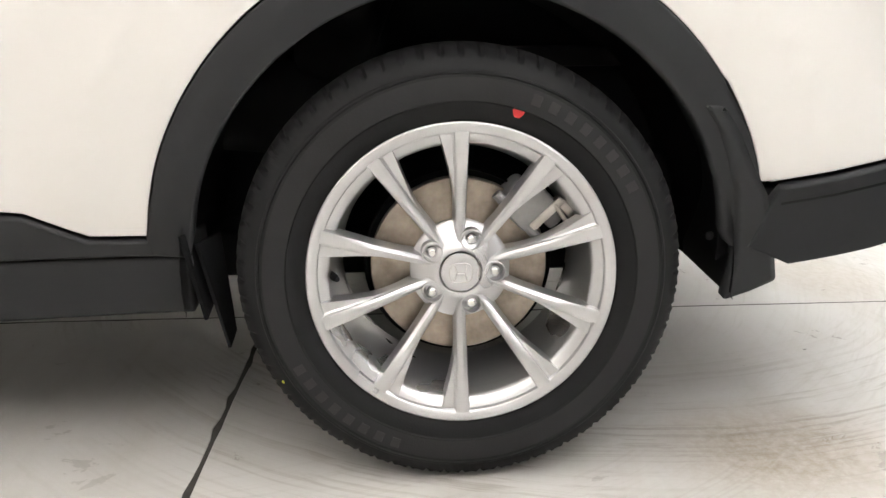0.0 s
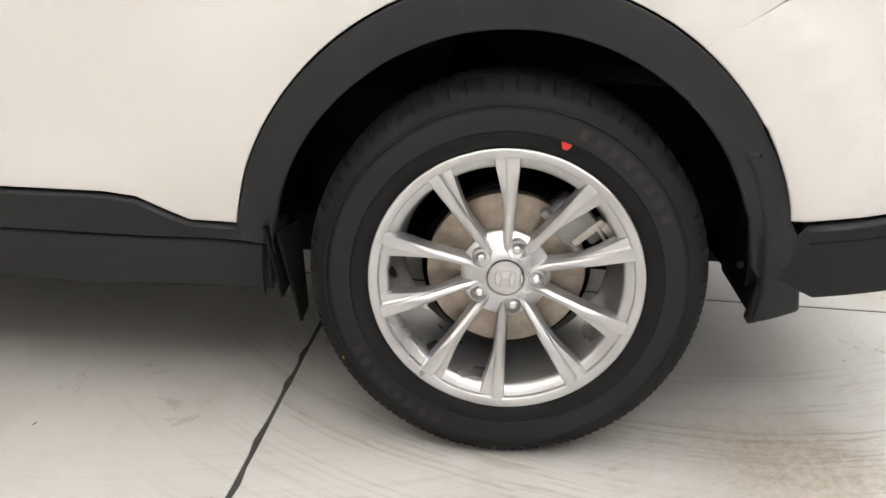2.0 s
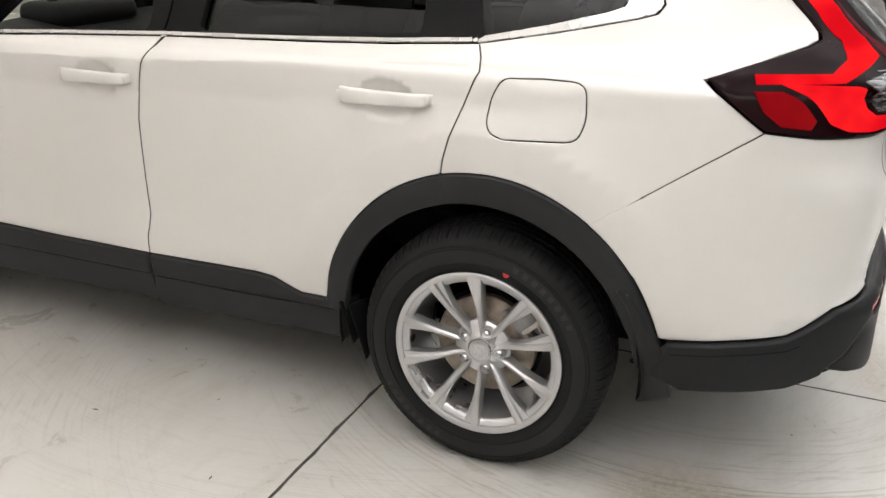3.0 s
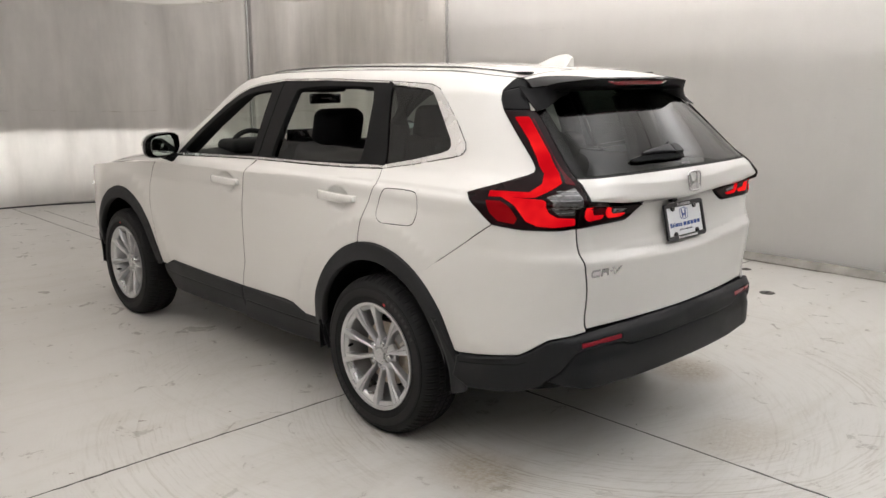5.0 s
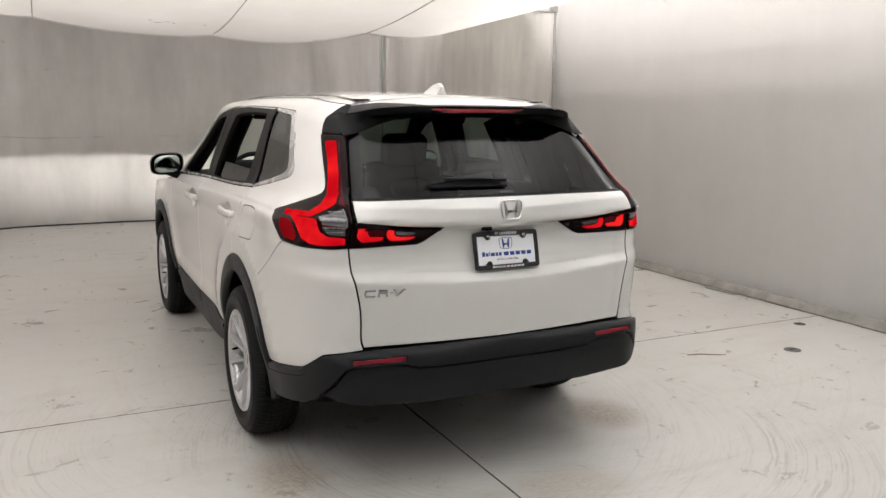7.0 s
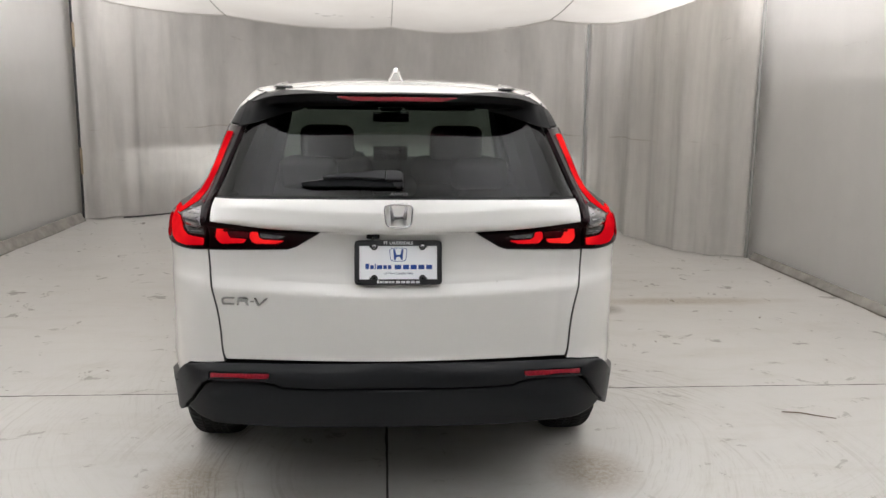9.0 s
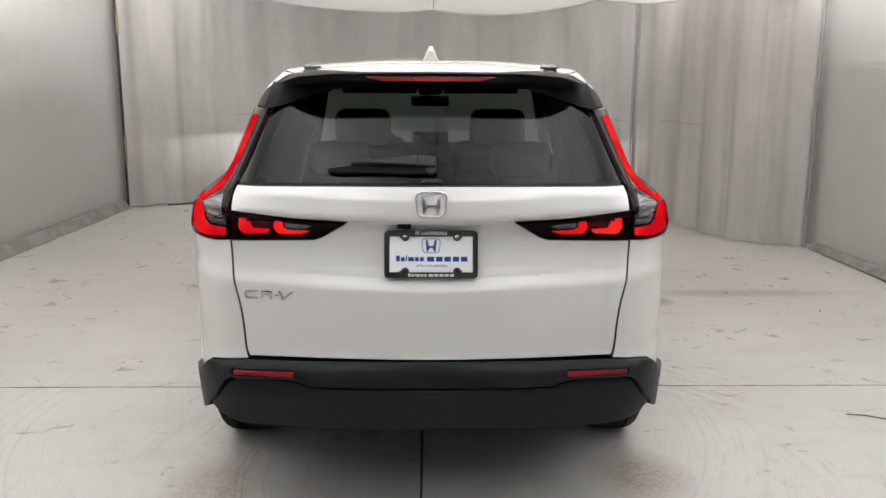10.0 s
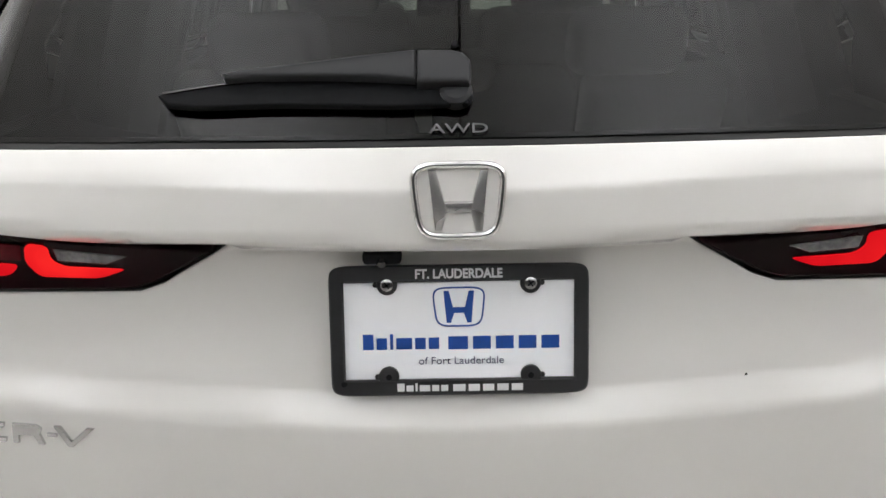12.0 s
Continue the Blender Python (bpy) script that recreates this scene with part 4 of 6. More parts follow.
def body_side(mirror):
    rear_arch = arch_line(0, ARCH_Y, ARCH_Z, 0, 180)
    # unit side: A pillar, roof rail, quarter, up to the lamp and the bumper's seam
    lamp = flank(*LAMP_SIDE) + flank((-.672, 1.056))
    cut = [p for p in arch_line(0, ARCH_Y, ARCH_Z, 125.5, 78, 22)]
    outer = flank(*roof_line) + flank((-.482, 1.56), (-.50, 1.52)) + lamp + cut + flank(*REAR_GAP[::-1]) + flank(*QUARTER_TRIM[1:]) + flank(*FRAME_TOP[1:])
    fuel = flank(*FUEL)
    shell = panel("body_side", outer, PAINT, car, "", mirror, holes=[rounded(fuel, .02)], step=.022, edge=.018, gap=.0018, rows=SHOULDER)
    panel("fuel_door", rounded(fuel, .02), PAINT, shell, "", mirror, gap=.0018, step=.03, edge=.012)
    # front wing
    wing = flank(*FRONT_GAP) + flank(*arc(2.70, HUB, .505, .532, 168, 12, 30)) + flank((3.30, .47), (3.45, .52), (3.52, .70), (3.50, .86), (3.42, .945), (3.2, 1.0), (2.9, 1.035), (2.55, 1.068), (2.3, 1.088))
    panel("front_wing", wing, PAINT, car, "", mirror, step=.04)
    # doors
    for name, pts in (("front_door", flank(*BELT[:3]) + flank(*MID_GAP) + flank((1.6, .476), (2.02, .484), (2.06, .472), (2.15, .438), (2.205, .440)) + flank(*FRONT_GAP[::-1])[1:] + flank((2.06, 1.118), (1.98, 1.145))),
                      ("rear_door", flank(*BELT[2:]) + flank(*REAR_GAP) + arch_line(0, ARCH_Y, ARCH_Z, 76.5, 9, 24) + flank((.497, .432), (.595, .433), (.625, .446), (.69, .475), (.75, .481), (1.0, .477)) + flank(*MID_GAP[::-1])[:-1])):
        cy, cz = HANDLES[name]
        u0, z0 = to_u(("s", cy - .005, cz - .004))

        def hollow(u, z, u0=u0, z0=z0):
            r2 = np.clip(((u - u0) / .080) ** 2 + ((z - z0) / .054) ** 2, 0, 1)
            return -.0185 * (1 - r2) ** .75
        door = panel(name, pts, PAINT, car, "", mirror, off=hollow, spots=[(u0, z0, .080, .054)], step=.022, edge=.018, gap=.0022, rows=SHOULDER)
        handle(door, mirror, cy, cz)
        if name == "front_door":
            frame = flank(*FRAME_TOP[2:]) + flank((1.90, 1.155), (1.5, 1.174), (1.06, 1.190), (1.04, 1.25), (1.006, 1.421))
            hole = flank((1.865, 1.180), (1.78, 1.252), (1.681, 1.328), (1.60, 1.380), (1.508, 1.430), (1.42, 1.475), (1.327, 1.508), (1.22, 1.531), (1.075, 1.543), (1.092, 1.40), (1.118, 1.203), (1.45, 1.189), (1.763, 1.172))
        else:
            frame = flank(*FRAME_TOP[:3]) + flank((1.003, 1.421), (1.036, 1.25), (1.056, 1.190), (.55, 1.203), (.30, 1.211), (.055, 1.225), (.085, 1.34))
            hole = flank((.835, 1.548), (.75, 1.558), (.6, 1.566), (.40, 1.568), (.255, 1.563), (.232, 1.50), (.215, 1.35), (.212, 1.232), (.5, 1.216), (.925, 1.205), (.888, 1.36))
        panel("window_frame", frame, FRAMEBLACK, door, "black window surround", mirror, holes=[rounded(hole, .02)], off=-.001, depth=.03, gap=.0015, step=.03, edge=.015)
        top = FRAME_TOP[2:8] if name == "front_door" else FRAME_TOP[:3]
        panel("top_strip", flank(*[(y, z - .0015) for y, z in top]) + flank(*[(y, z - .0085) for y, z in top[::-1]]), SATIN, door, "satin chrome strip", mirror, off=.003, depth=.006, gap=.0004, bevel=.0015, step=.05, edge=.03)
        # the lowered pane shows over the belt
        if name == "rear_door":
            pane_top = flank((.955, 1.19), (.925, 1.296), (.70, 1.299), (.215, 1.290), (.195, 1.19))
            panel("window_pane", pane_top, SMOKED, door, "smoked door glass, mostly lowered", mirror, off=-.022, depth=.004, gap=0, bevel=.001, step=.05)
        # belt strip
        ys = BELT[:3] if name == "front_door" else BELT[2:]
        strip = flank(*[(y, z + .0015) for y, z in ys]) + flank(*[(y, z + .013) for y, z in ys[::-1]])
        panel("belt_strip", strip, SATIN, door, "satin chrome strip", mirror, off=.004, depth=.008, gap=.0006, bevel=.002, step=.05, edge=.03)
    # quarter window and its bright surround
    panel("quarter_trim", flank(*QUARTER_TRIM), SATIN, shell, "satin bright surround", mirror, holes=[flank(*QUARTER_GLASS)], off=.001, depth=.012, gap=.0012, bevel=.0018, step=.03, edge=.012)
    panel("quarter_window", flank(*QUARTER_GLASS), SMOKED, shell, "smoked quarter glass", mirror, off=-.004, depth=.006, gap=.0015, bevel=.002, step=.04, edge=.015)
    # black pillar strip between the rear door and the quarter window
    panel("pillar_strip", flank((.064, 1.213), (.036, 1.228), (.139, 1.582), (.170, 1.594)), FRAMEBLACK, shell, "", mirror, off=.0035, depth=.006, gap=0, bevel=.001, step=.03, edge=.02)
    # cladding: arches, sill, flap
    for hub, name in ((0, "rear_arch_trim"), (2.70, "front_arch_trim")):
        ring_out = arch_line(hub, ARCH_Y - .001, ARCH_Z - .001, 172, 8, 40) if hub else arch_line(hub, ARCH_Y - .001, ARCH_Z - .001, 16, 171, 40)
        ring_in = arch_line(hub, IN_Y, IN_Z, 8, 172, 40) if hub else arch_line(hub, IN_Y, IN_Z, 172, 2, 40)
        if hub == 0:
            pts = flank((.505, .433)) + ring_out[1:] + flank((-.512, .500), (-.47, .40)) + flank((-.447, .40)) + ring_in + flank((.437, .40), (.50, .405))
        else:
            pts = ring_out + ring_in
        def swell(u, z, hub=hub):
            y = u - U2 + FLANK(z)
            r = np.hypot((y - hub) / ARCH_Y, (z - HUB) / ARCH_Z)
            return .009 + .007 * smooth(1.0, .93, r)
        arch = panel(name, pts, PLASTIC, car, "grained black arch trim", mirror, off=swell, depth=.035, gap=.001, bevel=.004, step=.025, edge=.015)
        if hub == 0:
            # joint between the door's length of trim and the body's
            panel("trim_joint", flank((.1125, .884), (.1065, .884), (.090, .808), (.096, .808)), SEAL, arch, "", mirror, off=lambda u, z: swell(u, z) + .0007, depth=.002, gap=0, bevel=.0006, step=.02, edge=.008)
    # sill cladding in two lengths: an upper band and a lower return
    for name, y0, y1 in (("sill_trim", 2.17, 1.190), ("sill_trim", 1.177, .442)):
        top = [(2.168, .432), (2.06, .468), (2.02, .480), (1.6, .472), (1.190, .470)] if y0 > 2 else [(1.177, .470), (1.0, .473), (.75, .477), (.69, .471), (.625, .442), (.595, .429), (.442, .428)]
        low = [(y1, .402), (y0, .398)]
        upper = panel(name, flank(*top) + flank(*low), PLASTIC, car, "grained black sill cladding", mirror, off=.010, depth=.03, gap=.001, bevel=.005, step=.03)
        panel("lower_sill", flank((y0, .394), (y1, .398), (y1 + (-.02 if y0 > 2 else 0), .30), ((y0 + y1) / 2, .292), (y0 - (.1 if y0 > 2 else -.02), .29)), PLASTIC, upper, "", mirror, off=.004, depth=.05, gap=.0008, bevel=.006, step=.03)


def rear_corner(mirror):
    """White bumper skin between the arch, the seam, the lamp and the hatch."""
    pts = flank((-.672, 1.0555)) + arch_line(0, ARCH_Y, ARCH_Z, 125.1, 164, 18) + flank((-.513, .505), (-.60, .517), (-.706, .531), (-.786, .545), (-.822, .567), (-.855, .592), (-.884, .615))
    pts += tail((-.730, .624), (-.677, .631), (-.630, .637), (-.638, .665), (-.641, .70), (-.642, .748), (-.646, .80), (-.652, .84), (-.668, .915), (-.675, .953), (-.681, 1.048), (-.74, 1.043)) + flank((-.79, 1.0445))
    panel("bumper_skin", pts, PAINT, car, "", mirror, step=.03, edge=.015, gap=.0012)


for mirror, word in SIDES:
    body_side(mirror)
    rear_corner(mirror)

# tailgate skin, lip and recess in one pressing
half = [(-.626, .646), (-.634, .667), (-.637, .70), (-.638, .748), (-.642, .80), (-.648, .84), (-.664, .915), (-.671, .953), (-.677, 1.048), (-.385, 1.052), (-.355, 1.062), (-.275, 1.1125), (-.46, 1.1285), (-.662, 1.1545), (-.662, 1.20), (-.654, 1.235), (-.50, 1.2355), (-.30, 1.237), (0, 1.2375)]
gate_line = tail((0, .642)) + tail(*half) + tail(*[(-x, z) for x, z in half[-2::-1]])
gate = panel("tailgate", gate_line, PAINT, car, "", step=.016, edge=.012, gap=.002, rows=(.878, .883, .887, .890, .893, .897, .917, .920, .923, .926, .929, .933, .937, 1.182, 1.186, 1.190, 1.195, 1.2))

# rear glass with its dark border, up under the spoiler
glass_half = [(-.650, 1.2390), (-.630, 1.31), (-.605, 1.39), (-.579, 1.475), (-.57, 1.54), (-.555, 1.60)]
glass_line = tail((0, 1.2425), (-.30, 1.2415), (-.50, 1.2400)) + tail(*glass_half) + tail(*[(-x, z) for x, z in glass_half[::-1]]) + tail((.50, 1.2400), (.30, 1.2415))
rear_glass = panel("rear_window", glass_line, SMOKED, car, "smoked rear glass", off=-.002, depth=.005, gap=.001, bevel=.002, step=.03)
for s in (1, -1):
    border = tail(*[(s * x, z) for x, z in ((-.649, 1.244), (-.629, 1.31), (-.604, 1.39), (-.578, 1.475), (-.565, 1.54), (-.555, 1.60), (-.500, 1.60), (-.515, 1.54), (-.535, 1.475), (-.562, 1.39), (-.590, 1.31), (-.612, 1.244))])
    panel("glass_border", border, MATTBLACK, rear_glass, off=-.012, depth=.002, gap=0, bevel=.001, step=.03)
panel("glass_seal", tail((-.65, 1.2345), (-.3, 1.2365), (0, 1.2375), (.3, 1.2365), (.65, 1.2345), (.645, 1.246), (.3, 1.249), (0, 1.250), (-.3, 1.249), (-.645, 1.246)), SEAL, rear_glass, off=-.0045, depth=.004, gap=0, bevel=.001, step=.03)


def tail_lamp(mirror):
    case = flank(*LAMP_SIDE) + flank((-.669, 1.059), (-.79, 1.047)) + tail((-.745, 1.046), (-.684, 1.050), (-.681, 1.10), (-.674, 1.156), (-.672, 1.20), (-.657, 1.242), (-.637, 1.30), (-.613, 1.38), (-.589, 1.46), (-.586, 1.476))
    lamp = panel("tail_lamp", case, LAMPCASE, car, "smoked red tail lamp, lit", mirror, off=.010, depth=.04, gap=.0022, bevel=.004, step=.02, edge=.012)
    band = tail((-.650, 1.450), (-.671, 1.36), (-.689, 1.30), (-.714, 1.243), (-.748, 1.207), (-.786, 1.178)) + flank((-.630, 1.174), (-.637, 1.153)) + tail((-.791, 1.162), (-.742, 1.191), (-.708, 1.214), (-.683, 1.248), (-.658, 1.313), (-.640, 1.380), (-.620, 1.451))
    panel("light_bar", rounded(band, .006), GLOW, lamp, "glowing red light bar", mirror, off=.0135, depth=.005, gap=0, bevel=.002, step=.012, edge=.008)
    loop = tail((-.836, 1.156), (-.832, 1.129), (-.822, 1.078), (-.800, 1.061), (-.76, 1.057), (-.690, 1.063), (-.688, 1.089), (-.748, 1.094), (-.769, 1.112), (-.781, 1.156))
    panel("light_bar", rounded(loop, .006), GLOW, lamp, "glowing red light bar", mirror, off=.0135, depth=.005, gap=0, bevel=.002, step=.012, edge=.008)
    panel("inner_reflector", tail((-.617, 1.446), (-.637, 1.376), (-.655, 1.310), (-.680, 1.245), (-.702, 1.212), (-.683, 1.206), (-.673, 1.240), (-.655, 1.300), (-.633, 1.378), (-.612, 1.446)), LAMPDARK, lamp, "", mirror, off=.0118, depth=.003, gap=.0006, bevel=.001, step=.012, edge=.01)
    dark = flank((-.632, 1.143), (-.66, 1.10), (-.70, 1.070)) + tail((-.842, 1.064), (-.834, 1.085), (-.842, 1.144))
    panel("side_reflector", dark, DIMGLOW, lamp, "dimly lit red side lens", mirror, off=.012, depth=.004, gap=.002, bevel=.001, step=.02, edge=.01)
    clear = tail((-.772, 1.165), (-.690, 1.200), (-.688, 1.100), (-.742, 1.101), (-.760, 1.122))
    panel("reversing_lens", clear, LAMPCLEAR, lamp, "clear ribbed reversing lens", mirror, off=.012, depth=.004, gap=.001, bevel=.002, step=.012, edge=.01)
    for k in range(6):
        z = 1.110 + k * .0145
        x1 = -.750 - .02 * smooth(1.11, 1.16, z) + max(0, (z - 1.16)) * 1.4
        panel("rib", tail((x1, z), (-.696, z + .0035), (-.696, z + .0065), (x1, z + .003)), LENSRIB, lamp, "", mirror, off=.0135, depth=.003, gap=0, bevel=.0008, step=.01, edge=.008)
    # inner lamp on the gate
    inner = tail((-.675, 1.051), (-.55, 1.0515), (-.389, 1.055), (-.360, 1.064), (-.283, 1.109), (-.46, 1.124), (-.666, 1.1495))
    gl = panel("gate_lamp", inner, LAMPCASE, car, "smoked red inner tail lamp, lit", mirror, off=.010, depth=.03, gap=.0015, bevel=.004, step=.016, edge=.01)
    for bar in (((-.640, 1.138), (-.604, 1.134), (-.606, 1.111), (-.597, 1.093), (-.524, 1.089), (-.535, 1.073), (-.630, 1.070), (-.647, 1.092)),
                ((-.516, 1.119), (-.487, 1.116), (-.486, 1.097), (-.470, 1.087), (-.392, 1.084), (-.424, 1.071), (-.499, 1.072), (-.517, 1.093))):
        panel("light_bar", rounded(tail(*bar), .010), GLOW, gl, "glowing red light bar", mirror, off=.0135, depth=.005, gap=0, bevel=.002, step=.01, edge=.007)
    panel("lens_insert", tail((-.481, 1.112), (-.392, 1.102), (-.417, 1.091), (-.476, 1.095)), LAMPCLEAR, gl, "", mirror, off=.0128, depth=.004, gap=0, bevel=.0015, step=.012, edge=.01)
    panel("dark_insert", tail((-.607, 1.126), (-.522, 1.116), (-.522, 1.094), (-.598, 1.096)), LAMPDARK, gl, "", mirror, off=.0125, depth=.004, gap=0, bevel=.0015, step=.012, edge=.01)


for mirror, word in SIDES:
    tail_lamp(mirror)

# ---- rear bumper: black upper band, lower valance, corner pieces, reflectors
band_half = flank((-.470, .398), (-.512, .502), (-.60, .514), (-.706, .528), (-.786, .542), (-.822, .564), (-.855, .589), (-.884, .612)) + tail((-.730, .621), (-.677, .628), (-.630, .634), (-.40, .637), (0, .640))
low_half = tail((0, .552), (-.30, .553), (-.420, .555), (-.446, .566), (-.49, .574), (-.61, .584), (-.670, .578), (-.705, .558), (-.742, .494)) + flank((-.876, .450), (-.874, .438)) + flank((-.80, .402), (-.703, .383), (-.552, .364))

def mirrored(pts):
    """The same outline points on the other side, as (u, z)."""
    return [("u", -to_u(p)[0], p[2]) for p in pts]


def as_u(pts):
    return [("u", *to_u(p)) for p in pts]


upper = as_u(band_half)[:-1] + [("u", 0.0, .640)] + mirrored(band_half[:-1])[::-1] + mirrored(low_half[1:])[::-1] + [("u", 0.0, .552)] + as_u(low_half)[1:]
REFL = [(-.676, .602), (-.469, .604), (-.472, .584), (-.675, .581)]


def bumper_lift(u, z):
    return .006 + .014 * smooth(.645, .60, z) * smooth(.2, .7, np.abs(u) + .35)


bumper = panel("rear_bumper", upper, BUMPERBLACK, car, "grained black rear bumper", off=bumper_lift, depth=.03, gap=.002, bevel=.004, step=.025, edge=.015,
               holes=[rounded(tail(*REFL), .006), rounded(tail(*[(-x, z) for x, z in REFL]), .006)])
for s in (1, -1):
    panel("reflector", rounded(tail(*[(s * x, z) for x, z in REFL]), .006), REFLECTOR, bumper, "red bumper reflector", off=lambda u, z: bumper_lift(u, z) - .003, depth=.01, gap=.0015, bevel=.002, step=.02, edge=.01)
for mirror, word in SIDES:
    groove = ((-.522, .478), (-.60, .489), (-.706, .502), (-.786, .515), (-.815, .530))
    panel("bumper_groove", flank(*groove) + flank(*[(y, z - .0045) for y, z in groove[::-1]]), MATTBLACK, bumper, "", mirror, off=lambda u, z: bumper_lift(u, z) + .0007, depth=.002, gap=0, bevel=.0008, step=.03, edge=.012)
val_half = tail((0, .547), (-.30, .548), (-.422, .550), (-.448, .561), (-.49, .569), (-.61, .579), (-.667, .573), (-.701, .555), (-.737, .492)) + flank((-.880, .452)) + tail((-.73, .432), (-.66, .415), (-.40, .406), (0, .408))
valance = as_u(val_half)[:-1] + [("u", 0.0, .408)] + mirrored(val_half[1:-1])[::-1]


def valance_lift(u, z):
    return .004 + .012 * smooth(.56, .50, z)


panel("valance", valance, BUMPERBLACK, bumper, "", off=valance_lift, depth=.06, gap=.003, bevel=.006, step=.025, edge=.015)

# mud flaps behind the rear wheels
for mirror, word in SIDES:
    s = 1 if mirror else -1
    def flap(u, v, s=s):
        top, bot = (-.373, .640), (-.452, .303)
        y = top[0] + (bot[0] - top[0]) * u - .045 * math.sin(math.pi * min(u * 1.1, 1)) * 1.0
        z = top[1] + (bot[1] - top[1]) * u
        w = .925 - .02 * u
        return (s * (w - .02 - .20 * v * (1 - .5 * (1 - u))), y + .02 * v - .012, z + .03 * v * u)
    bm = grid_mesh("flap", flap, spaced(0, 1, 14), spaced(0, 1, 5))
    bmesh.ops.solidify(bm, geom=bm.faces[:], thickness=.006)
    part("inner_flap", bm, PLASTIC, car, "black mud flap", 50)
    skin = flank((-.376, .636), (-.402, .601), (-.425, .547), (-.443, .492), (-.454, .434), (-.457, .374), (-.447, .303), (-.492, .318), (-.536, .337), (-.521, .412), (-.497, .492), (-.466, .541), (-.437, .594), (-.407, .634))
    panel("mud_flap", rounded(skin, .008), PLASTIC, car, "black mud flap", mirror, off=.019, depth=.024, gap=0, bevel=.007, step=.02, edge=.012)
    part("clip", lathe([(0, .004), (.006, .003), (.008, 0)], 12), MATTBLACK, car, at=pose(s * .86, -.425, .41, 0, 0, 0 if s > 0 else 180))

# ---- roof, spoiler, fin, windscreen, bonnet, nose
ROOF_H = curve((-.56, 1.640), (-.3, 1.664), (.2, 1.684), (.8, 1.690), (1.15, 1.676), (1.36, 1.640))


HALVES = {}


def roof_half(y):
    if y not in HALVES:
        HALVES[y] = roof_half_of(y)
    return HALVES[y]


def roof_half_of(y):
    return float(side(np.array(y), np.array(float(ROOF_EDGE(y))))) if y > -.2 else float(point(np.array(to_u(("s", y, float(ROOF_EDGE(y))))[0]), np.array(float(ROOF_EDGE(y))))[0]) * -1


def roof_f(y, t):
    a, e, h = roof_half(y), float(ROOF_EDGE(y)), float(ROOF_H(y))
    return (a * t, y, e + (h - e) * (1 - abs(t) ** 2.6))


roof = part("roof", grid_mesh("roof", roof_f, spaced(1.36, -.497, 60), spaced(-1, 1, 41), .0), PAINT, car, sharp=60)
for s in (1, -1):
    line = [Vector(roof_f(y, s * .86)) + Vector((0, 0, .0025)) for y in spaced(1.25, -.44, 40)]
    part("roof_moulding", rod([(p.x, p.y, p.z - .004) for p in line], .0085, 8), GLOSSBLACK, roof, "black roof ditch moulding")
    c = Vector(roof_f(-.455, s * .83))
    part("moulding_end", slab([(-.035, -.03), (.03, -.045), (.042, -.02), (.03, .05), (-.01, .055)], .007, .003, Matrix.Translation((c.x, c.y, c.z - .001)) @ (Matrix.Scale(-1, 4, (1, 0, 0)) if s < 0 else Matrix())), GLOSSBLACK, roof)


# spoiler: white upper shell, black edge and underside with the high brake lamp
TRAIL = curve((0, -.735), (.25, -.730), (.42, -.708), (.52, -.655), (.56, -.600))
TRAIL_Z = curve((0, 1.605), (.3, 1.603), (.46, 1.594), (.56, 1.570))


def spoiler_f(t, v):
    """t across (-1..1), v from the roof's end (0) to the trailing edge (1)."""
    x0, y0, z0 = roof_f(-.503, t)
    x1 = t * .560
    y1, z1 = float(TRAIL(abs(x1))), float(TRAIL_Z(abs(x1)))
    return (x0 + (x1 - x0) * v, y0 + (y1 - y0) * v, z0 + (z1 - z0) * v ** 1.4)


def shell_end(t):
    """How far back the white shell reaches at t across; black beyond."""
    return .90 - .62 * float(smooth(.40, .98, abs(t)))


spoiler = part("spoiler", grid_mesh("spoiler", lambda t, v: spoiler_f(t, v * shell_end(t)), spaced(-1, 1, 61), spaced(0, 1, 9), .0), PAINT, car, "white rear spoiler", 60)
part("spoiler_lip", grid_mesh("lip", lambda t, v: spoiler_f(t, shell_end(t) + .004 + v * (.996 - shell_end(t))), spaced(-1, 1, 61), spaced(0, 1, 7), .0), FRAMEBLACK, spoiler, "black spoiler lip", 60)


def under_f(t, v):
    x1 = t * .561
    y1, z1 = float(TRAIL(abs(x1))), float(TRAIL_Z(abs(x1)))
    gy = float(rear(np.array(x1 * .9), np.array(1.56))) + .015
    steps = ((0, 0, -.0025), (.10, .004, -.012), (.22, .010, -.030), (.35, .04, -.042), (.7, None, -.050), (1.0, None, -.035))
    k = v * (len(steps) - 1)
    i = min(int(k), len(steps) - 2)
    pts = []
    for f, dy, dz in steps[i:i + 2]:
        y = y1 + dy if dy is not None else y1 + (max(gy, y1 + .06) - y1) * f
        pts.append(Vector((x1 * (1 - .05 * f), y, z1 + dz)))
    return pts[0].lerp(pts[1], k - i)


